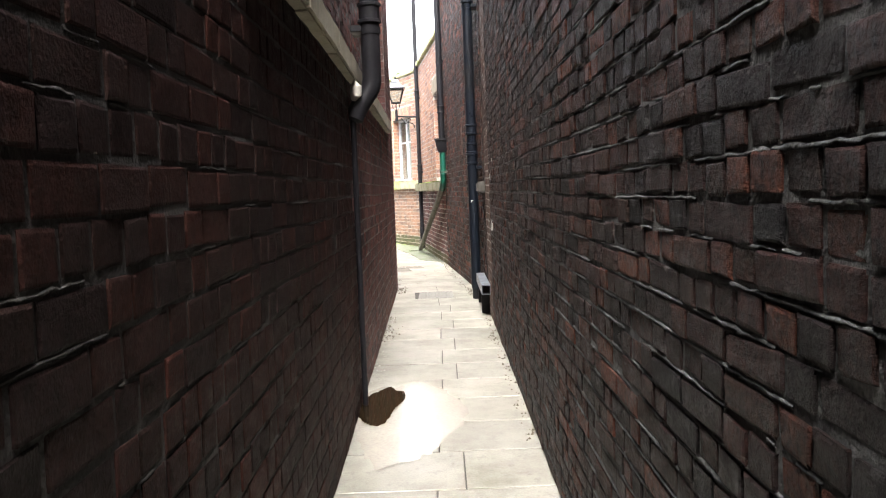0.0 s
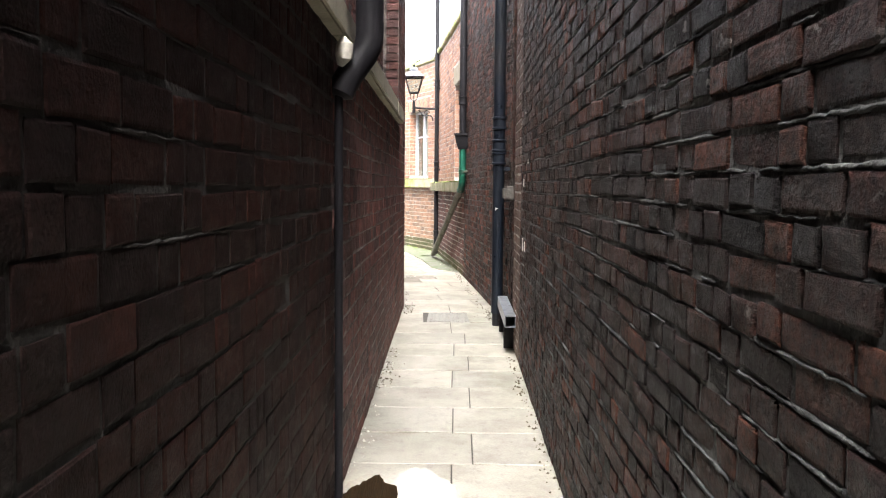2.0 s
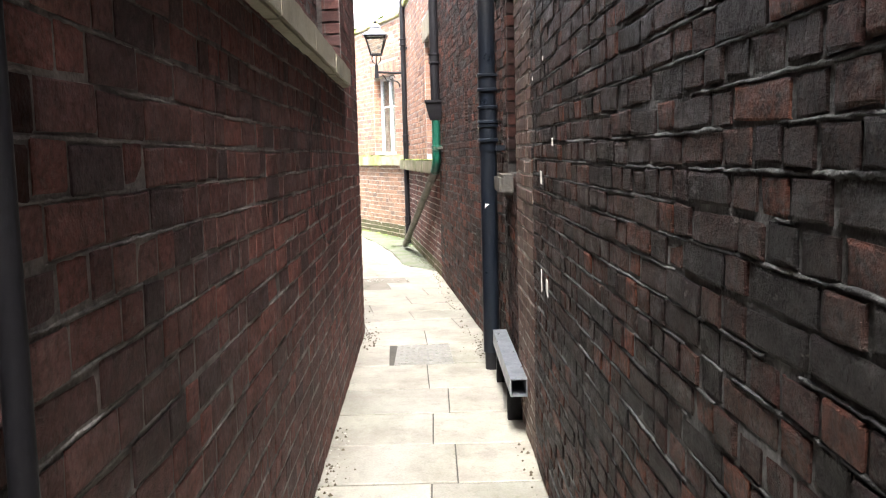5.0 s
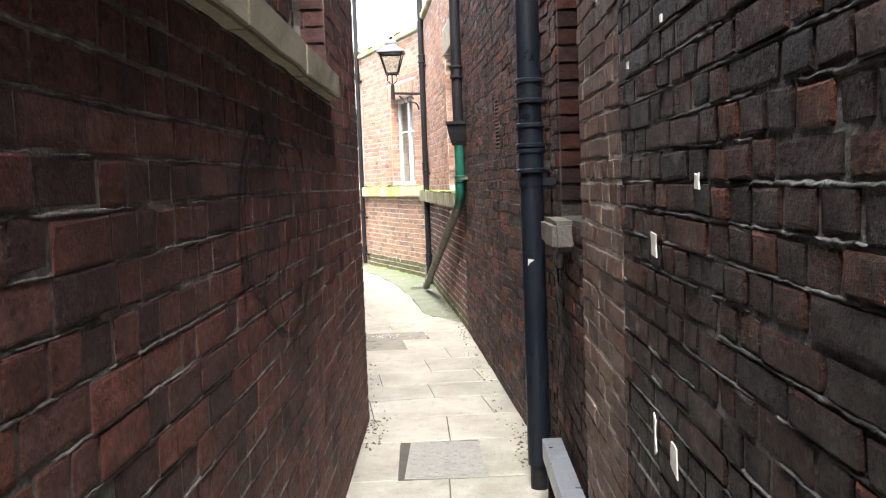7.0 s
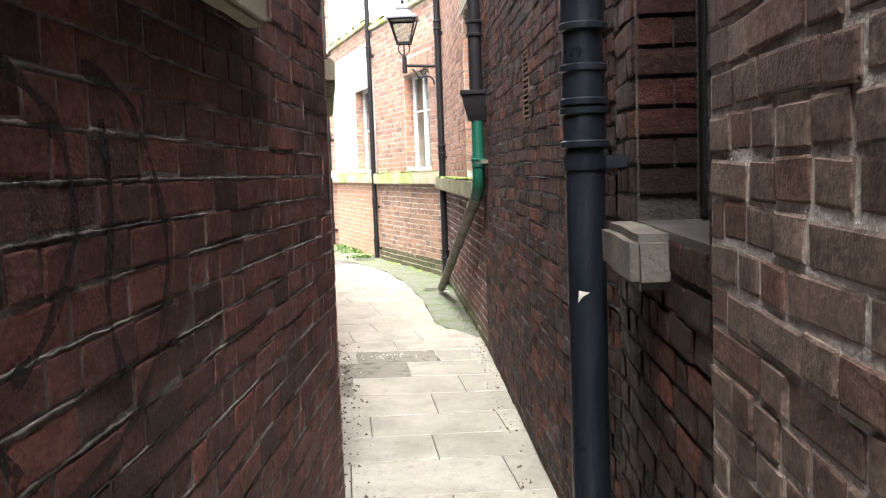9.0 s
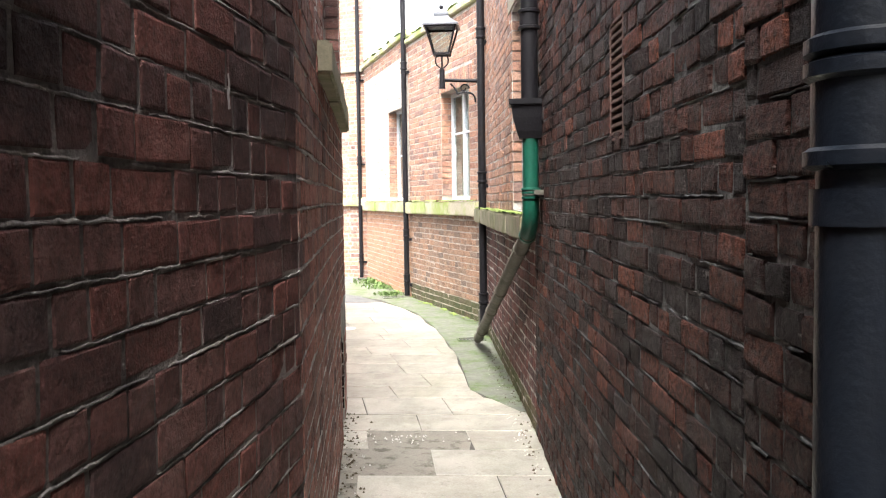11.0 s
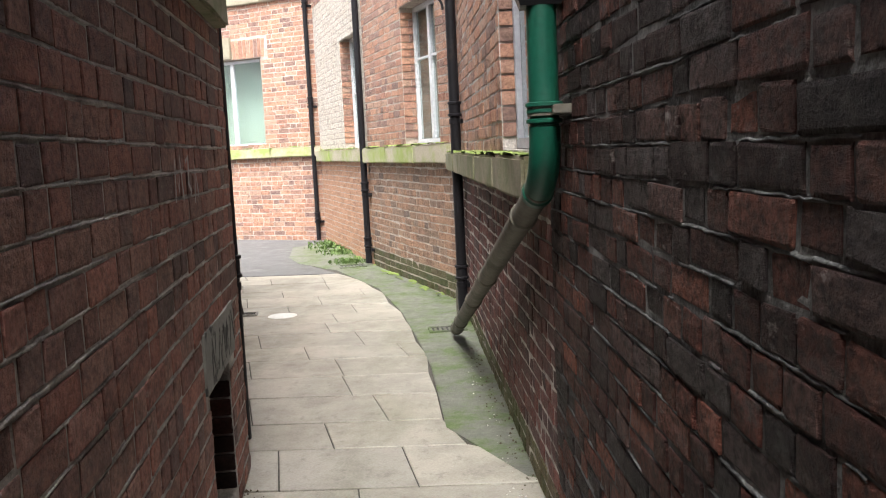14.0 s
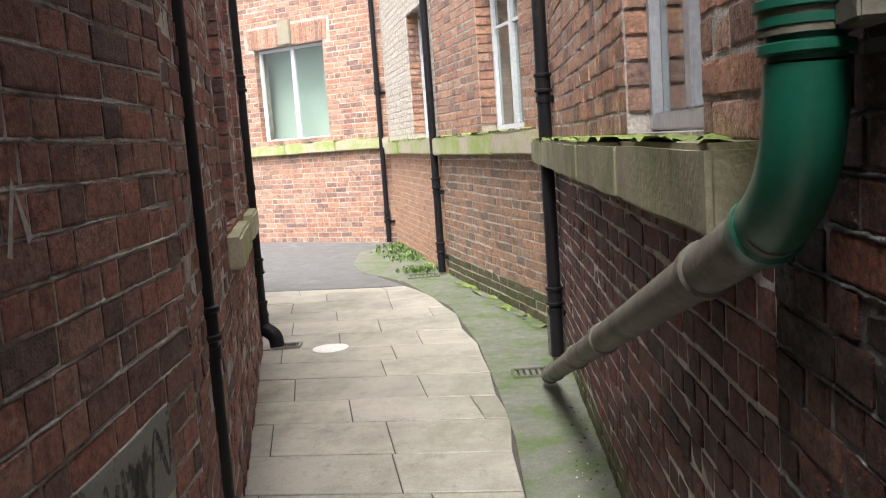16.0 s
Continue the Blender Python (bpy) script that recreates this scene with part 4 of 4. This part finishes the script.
part("pipe", tube([(lx, ly, 0.2), (lx, ly, 3.95)], 0.045, 20), IRON, p, smooth=True)
for z in (0.3, 0.62, 1.95):
    collar(lx, ly, z, 0.045, p, IRON)
part("shoe", tube(rounded([(lx, ly, 0.28), (lx, ly, 0.16), (lx + 0.1, ly - 0.01, 0.1), (lx + 0.11, ly - 0.01, 0.015)], 0.04), 0.055, 18), IRON, p, "bent iron shoe", smooth=True)
clip(lx, ly, 1.2, 0.045, (-1, -0.3), p, IRON)
q = Vector((-1.435, 15.6, 0))
downpipe("dark brown iron drainpipe in the angle of the wall", q.x, q.y, 0.0, 3.95, 0.042, IRON, (0.9,), (-1, -0.3))
# small stub pipe beside the slanting pipe
p = thing("waste_pipe", "short green stub pipe at the wall foot", "pipe")
part("stub", tube(rounded([(-0.36, 18.6, 0.28), (-0.44, 18.55, 0.28), (-0.44, 18.55, 0.0)], 0.04), 0.025, 14), PIPE_OLD, p, smooth=True)


# ---- gullies, cover, marks ----
def grate(x, y, w, d, ang, label, mat, bars=7, rim=0.02):
    t = thing("drain_grate", label, "drain")
    m = pose(x, y, 0, 0, 0, ang)
    bm = bmesh.new()
    for lo, hi in (((-w / 2, -d / 2), (w / 2, -d / 2 + rim)), ((-w / 2, d / 2 - rim), (w / 2, d / 2)), ((-w / 2, -d / 2 + rim), (-w / 2 + rim, d / 2 - rim)), ((w / 2 - rim, -d / 2 + rim), (w / 2, d / 2 - rim))):
        add_box(bm, (*lo, -0.02), (*hi, 0.018), m, 0.003)
    part("surround", bm, mat, t)
    for k in range(bars):
        u = -w / 2 + rim + (w - 2 * rim) * (k + 0.5) / bars
        part("bar", box((u - 0.007, -d / 2 + rim, -0.01), (u + 0.007, d / 2 - rim, 0.01), m), IRON, t)
    return t


grate(-0.52, 18.12, 0.3, 0.2, 10, "mossy iron gully at the foot of the slanting pipe", MOSSY)
grate(-1.95, 22.12, 0.34, 0.26, 15, "mossy gully at the foot of a slim pipe", MOSSY)
grate(-2.42, 19.04, 0.2, 0.16, 10, "small iron gully below the drainpipe shoe", COVER)
cv = thing("manhole_cover", "patterned cast metal inspection cover set in the flags", "manhole cover")
part("frame", box((-0.28, 10.06, -0.04), (0.16, 10.7, -0.003), None, 0.004), COVER, cv)
part("lid", box((-0.255, 10.085, -0.03), (0.135, 10.675, 0.001), None, 0.003), COVER, cv)
for i in range(9):
    for j in range(13):
        if (i + j) % 2 == 0 or 3 < j < 9 and 2 < i < 6:
            x, y = -0.235 + i * 0.044, 10.11 + j * 0.045
            part("stud", box((x - 0.013, y - 0.016, 0.0), (x + 0.013, y + 0.016, 0.005)), COVER, cv)
bm = bmesh.new()
bmesh.ops.create_circle(bm, cap_ends=True, segments=28, radius=0.13)
bmesh.ops.translate(bm, vec=(-2.06, 18.94, 0.006), verts=bm.verts)
bmesh.ops.extrude_face_region(bm, geom=bm.faces[:])
for v in bm.verts[:28]:
    v.co.z -= 0.004
tagged(part("paint_mark", bm, DISC), "round white paint mark on a flagstone", "paint mark")

# wet flags and a small puddle by the left wall
def pool(name, cx, cy, rx, ry, z, mat, label, seed):
    g2 = random.Random(seed)
    ph = [g2.uniform(0, 6.28) for _ in range(6)]
    bm = bmesh.new()
    ring = []
    for k in range(90):
        a = 2 * math.pi * k / 90
        r = 1 + sum(0.14 / (i + 1) * math.sin((i + 2) * a + ph[i]) for i in range(6)) + g2.uniform(-0.05, 0.05)
        ring.append(bm.verts.new((cx + rx * r * math.cos(a), cy + ry * r * math.sin(a), z)))
    bm.faces.new(ring)
    return tagged(part(name, bm, mat), label, "puddle", kind="structure")


pool("puddle_film", -0.2, 4.75, 0.27, 0.95, 0.0045, WETFLAG, "film of rainwater lying over the flags", 4)
pool("puddle", -0.36, 5.02, 0.12, 0.42, 0.0085, WATER, "still brown puddle by the foot of the wall", 2)


CHALK = mottled("smeared_chalk", (0.36, 0.33, 0.32), (0.62, 0.58, 0.57), 60, 0.95)


# ---- paint and scraps on the walls ----
def stroke(parent, M, pts, w=0.028, mat=None, lift=0.0095):
    """A sprayed stroke lying on the wall."""
    bm = bmesh.new()
    last = None
    for k, (u, z) in enumerate(pts):
        u2, z2 = pts[min(k + 1, len(pts) - 1)]
        u1, z1_ = pts[max(k - 1, 0)]
        t = Vector((u2 - u1, z2 - z1_)).normalized()
        ww = w * (0.75 + 0.3 * math.sin(k * 0.7))
        pair = [bm.verts.new(M @ Vector((u + s2 * -t.y * ww / 2, lift, z + s2 * t.x * ww / 2))) for s2 in (-1, 1)]
        if last:
            bm.faces.new((last[0], last[1], pair[1], pair[0]))
        last = pair
    part("stroke", bm, mat or PAINT, parent)


gr = thing("graffiti", "loose black spray-painted loops on the brick wall", "graffiti")
LOOPS = [
    [(4.33, 1.2), (4.3, 1.4), (4.34, 1.54), (4.42, 1.63), (4.52, 1.68), (4.67, 1.67), (4.76, 1.6), (4.8, 1.48)],
    [(4.37, 1.3), (4.37, 1.45), (4.42, 1.57), (4.54, 1.61), (4.65, 1.56), (4.67, 1.43), (4.63, 1.3), (4.53, 1.2), (4.43, 1.25), (4.41, 1.36)],
    [(4.71, 1.6), (4.8, 1.66), (4.92, 1.64), (5.03, 1.57), (5.06, 1.45), (5.02, 1.36), (4.93, 1.27), (4.84, 1.23)],
    [(5.12, 1.68), (5.27, 1.65), (5.37, 1.57), (5.45, 1.42), (5.44, 1.28), (5.34, 1.14), (5.2, 1.06), (5.02, 1.02), (4.8, 1.06), (4.65, 1.12), (4.54, 1.2)],
    [(4.8, 1.48), (4.82, 1.35), (4.78, 1.2), (4.84, 1.1)],
    [(5.18, 1.6), (5.2, 1.45), (5.16, 1.3), (5.2, 1.16)],
]


def smooth_line(pts, steps=7):
    p = [Vector(q) for q in (pts[0], *pts, pts[-1])]
    out = []
    for a, b, c, d in zip(p, p[1:], p[2:], p[3:]):
        for k in range(steps):
            t = k / steps
            q = 0.5 * (2 * b + (c - a) * t + (2 * a - 5 * b + 4 * c - d) * t * t + (3 * b - a - 3 * c + d) * t ** 3)
            out.append((q.x, q.y))
    return out + [tuple(pts[-1])]


for loop in LOOPS:
    stroke(gr, ML, smooth_line(loop), 0.032)


sw = thing("graffiti", "dark spray-painted scrawl on a grey stone lintel", "graffiti")
for u0, pts in ((3.1, ((0, 0.66), (0.02, 0.82), (0.06, 0.7), (0.1, 0.83))), (3.24, ((0, 0.68), (0.07, 0.82), (0.08, 0.67), (0.13, 0.8))), (3.4, ((0.0, 0.82), (0.03, 0.68), (0.1, 0.8), (0.11, 0.67))), (3.56, ((0, 0.68), (0.06, 0.83), (0.13, 0.7), (0.16, 0.82)))):
    stroke(sw, MB, smooth_line([(u0 + a, b) for a, b in pts]), 0.022, None, 0.021)


ch = thing("chalk_marks", "pale smeared chalky scrawl on the brick wall", "graffiti")
for u0, z0_, pts in ((2.75, 1.32, ((0, 0), (0.02, 0.13), (0.06, 0.03), (0.1, 0.14), (0.13, 0.0))), (2.95, 1.34, ((0, 0.1), (0.05, 0.12), (0.03, 0.03), (0.08, 0.0))), (3.08, 1.3, ((0, 0), (0.04, 0.12), (0.08, 0.02)))):
    stroke(ch, MB, [(u0 + a, z0_ + b) for a, b in pts], 0.022, CHALK)
stroke(ch, ML, [(7.0, 1.77), (7.006, 1.75), (6.997, 1.73), (7.003, 1.7)], 0.014, CHALK)


def scrap(x, y, z, w, h, seed):
    g2 = random.Random(seed)
    t = thing("paper_scrap", "torn white scrap of poster stuck on sooty brick", "paper", "poster scraps")
    bm = bmesh.new()
    ring = [bm.verts.new((x + 0.0015 * g2.random(), y + w * (a - 0.5) * g2.uniform(0.7, 1.1), z + h * (b - 0.5) * g2.uniform(0.7, 1.1))) for a, b in ((0, 0), (0.5, 0.05), (1, 0.1), (0.9, 0.6), (1, 1), (0.4, 0.9), (0.05, 1), (0.15, 0.5))]
    f = bm.faces.new(ring)
    ex = bmesh.ops.extrude_face_region(bm, geom=[f])
    bmesh.ops.translate(bm, vec=(-0.003, 0, 0), verts=[v for v in ex["geom"] if isinstance(v, bmesh.types.BMVert)])
    part("paper", bm, CRUMB, t)


for k, (y, z, w, h) in enumerate(((7.6, 1.36, 0.05, 0.06), (7.45, 0.93, 0.06, 0.07), (7.62, 0.93, 0.02, 0.1), (7.85, 1.78, 0.025, 0.02), (7.5, 1.83, 0.02, 0.02), (7.25, 1.5, 0.03, 0.03))):
    scrap(0.474, y, z, w, h, k)


# ---- air brick ----
ab = thing("air_brick", "tall terracotta air vent grille in the brick wall", "vent")
for lo, hi in (((1.12, 1.7), (1.135, 2.1)), ((1.325, 1.7), (1.34, 2.1)), ((1.135, 1.7), (1.325, 1.712)), ((1.135, 2.088), (1.325, 2.1))):
    part("surround", box((lo[0], -0.1, lo[1]), (hi[0], 0.005, hi[1]), MV, 0.002), TERRA, ab)
for k in range(14):
    z = 1.712 + 0.376 * (k + 0.5) / 14
    part("slat", box((1.135, -0.05, z - 0.006), (1.325, 0.003, z + 0.006), MV, 0.002), TERRA, ab)
# near-black backing gives the shade between the slats
part("backing", box((1.1, -0.2, 1.68), (1.36, -0.11, 2.12), MV), SHADE_DARK, ab)

# ---- wall lantern ----
lam = thing("wall_lantern", "black iron street lantern with tapered glass on a scrolled bracket", "street lamp")
lx, ly = -0.87, 18.95
wallp = Vector((-0.5, 19.0, 2.9))
part("post_socket", tube([(lx, ly, 2.78), (lx, ly, 3.0)], [0.035, 0.03], 14), IRON, lam, smooth=True)
part("bracket_arm", tube([(lx, ly, 2.88), (-0.43, 18.98, 2.86)], 0.02, 12), IRON, lam, smooth=True)
part("wall_plate", box((-0.455, 18.95, 2.35), (-0.4, 19.01, 3.02), None, 0.006), IRON, lam)
sc = []
for k in range(30):
    a = k / 29
    sc.append((-0.49 - 0.3 * a + 0.03 * math.sin(a * 9), 18.98, 2.62 + 0.22 * a + 0.05 * math.sin(a * math.pi * 2)))
part("scroll", tube(sc, 0.011, 8), IRON, lam, smooth=True)
part("scroll", tube([(-0.62 + 0.06 * math.cos(a * 0.5) * (1 - a / 16), 18.98, 2.78 + 0.06 * math.sin(a * 0.5) * (1 - a / 16)) for a in range(14)], 0.009, 8), IRON, lam, smooth=True)
for sgn in (-1, 1):
    part("stirrup", tube(rounded([(lx, ly, 3.0), (lx + sgn * 0.07, ly, 3.06), (lx + sgn * 0.075, ly, 3.12), (lx + sgn * 0.05, ly, 3.17)], 0.025), 0.008, 8), IRON, lam, smooth=True)
part("stem", tube([(lx, ly, 3.0), (lx, ly, 3.18)], 0.01, 10), IRON, lam, smooth=True)
B, T, z0, z1 = 0.085, 0.17, 3.17, 3.47
for sx, sy in ((-1, -1), (1, -1), (1, 1), (-1, 1)):
    part("corner_bar", tube([(lx + sx * B, ly + sy * B, z0), (lx + sx * T, ly + sy * T, z1)], 0.011, 8), IRON, lam)
for (ax, ay), (bx, by) in (((-1, -1), (1, -1)), ((1, -1), (1, 1)), ((1, 1), (-1, 1)), ((-1, 1), (-1, -1))):
    bm = bmesh.new()
    f = [bm.verts.new(v) for v in ((lx + ax * B, ly + ay * B, z0), (lx + bx * B, ly + by * B, z0), (lx + bx * T, ly + by * T, z1), (lx + ax * T, ly + ay * T, z1))]
    face_ = bm.faces.new(f)
    bm.normal_update()
    ex = bmesh.ops.extrude_face_region(bm, geom=[face_])
    bmesh.ops.translate(bm, vec=face_.normal * 0.004, verts=[v for v in ex["geom"] if isinstance(v, bmesh.types.BMVert)])
    part("glass_pane", bm, GLASS, lam).visible_shadow = False
for z, r in ((z0, B), (z1, T)):
    bm = bmesh.new()
    for k in range(4):
        a = radians(90 * k)
        c, s_ = math.cos(a), math.sin(a)
        m = Matrix(((c, -s_, 0, lx), (s_, c, 0, ly), (0, 0, 1, z), (0, 0, 0, 1)))
        add_box(bm, (-r - 0.01, r - 0.012, -0.012), (r + 0.01, r + 0.012, 0.012), m)
    part("frame_ring", bm, IRON, lam)
bm = bmesh.new()
prof = [(3.475, 0.205), (3.49, 0.205), (3.56, 0.11), (3.6, 0.075), (3.605, 0.085), (3.63, 0.085), (3.67, 0.05), (3.68, 0.012)]
rr = [[bm.verts.new((lx + sx * r, ly + sy * r, z)) for sx, sy in ((-1, -1), (1, -1), (1, 1), (-1, 1))] for z, r in prof]
for ra, rb in zip(rr, rr[1:]):
    for i in range(4):
        bm.faces.new((ra[i], ra[(i + 1) % 4], rb[(i + 1) % 4], rb[i]))
bm.faces.new(rr[0][::-1])
bm.faces.new(rr[-1])
# hood colour lifted from black to grey to imitate reflected sky
part("roof", bm, mottled("sky_greyed_hood", (0.1, 0.105, 0.12), (0.16, 0.17, 0.19), 10, 0.4, metal=0.3), lam, "metal hood greyed to paint in sky reflection")
bm = bmesh.new()
bmesh.ops.create_uvsphere(bm, u_segments=12, v_segments=8, radius=0.026, matrix=Matrix.Translation((lx, ly, 3.705)))
part("finial", bm, IRON, lam, smooth=True)


# ---- small growth and litter ----
def tufts(name, spots, label, mat, n, size, kind="stuff", lift=0.0):
    g2 = random.Random(name)
    bm = bmesh.new()
    for _ in range(n):
        x, y, r = g2.choice(spots)
        x, y = x + g2.gauss(0, r * 0.5), y + g2.gauss(0, r * 0.5)
        h = size * g2.uniform(0.4, 1.2)
        a = g2.uniform(0, 6.28)
        dx, dy = math.cos(a) * h * g2.uniform(0.3, 0.9), math.sin(a) * h * g2.uniform(0.3, 0.9)
        w = h * 0.22
        px, py = -math.sin(a) * w, math.cos(a) * w
        v = [bm.verts.new(c) for c in ((x, y, lift), (x + dx * 0.5 + px, y + dy * 0.5 + py, lift + h * 0.7), (x + dx, y + dy, lift + h * 0.75), (x + dx * 0.5 - px, y + dy * 0.5 - py, lift + h * 0.65))]
        bm.faces.new(v)
    return tagged(part(name, bm, mat), label, "plant" if mat is WEED else "litter", kind=kind)


tufts("weeds", [(-2.55, 24.3, 0.35), (-2.75, 24.9, 0.3), (-2.05, 22.5, 0.2), (-2.35, 23.6, 0.3)], "low bright green weeds at the wall foot", WEED, 900, 0.07)


def crumbs(name, spots, label, mat, n, size, cat="litter"):
    g2 = random.Random(name)
    bm = bmesh.new()
    for _ in range(n):
        x0, y0, x1, y1, r = g2.choice(spots)
        f = g2.random()
        x, y = x0 + (x1 - x0) * f + g2.gauss(0, r), y0 + (y1 - y0) * f + g2.gauss(0, r)
        h = size * g2.uniform(0.3, 1.3)
        add = [bm.verts.new((x + h * g2.uniform(0.5, 1) * math.cos(a), y + h * g2.uniform(0.5, 1) * math.sin(a), 0.0)) for a in (0.2, 1.5, 2.9, 4.4)]
        top = bm.verts.new((x, y, h * 0.7 + 0.003))
        for i in range(4):
            bm.faces.new((add[i], add[(i + 1) % 4], top))
    return tagged(part(name, bm, mat), label, cat, kind="stuff")


crumbs("grit", [(-0.47, 7.2, -0.5, 8.6, 0.05), (-0.54, 10.6, -0.55, 11.2, 0.06), (-0.6, 11.3, -0.9, 13.4, 0.06), (-0.95, 13.5, -1.2, 14.9, 0.05), (0.38, 10.2, 0.4, 11.0, 0.07), (0.3, 11.0, 0.0, 15.0, 0.03), (-0.02, 15.2, -0.3, 17.5, 0.03), (0.45, 4, 0.45, 8.3, 0.02)], "dark grit and leaf crumbs along the wall feet", LITTER, 900, 0.012)
crumbs("render_crumbs", [(-0.9, 13.1, -1.15, 14.3, 0.08), (-0.5, 14.3, -1.1, 14.3, 0.08), (0.12, 13.6, -0.3, 17.0, 0.03), (-0.45, 5.5, -0.5, 8.6, 0.03)], "small white crumbs of mortar on the ground", CRUMB, 260, 0.009)
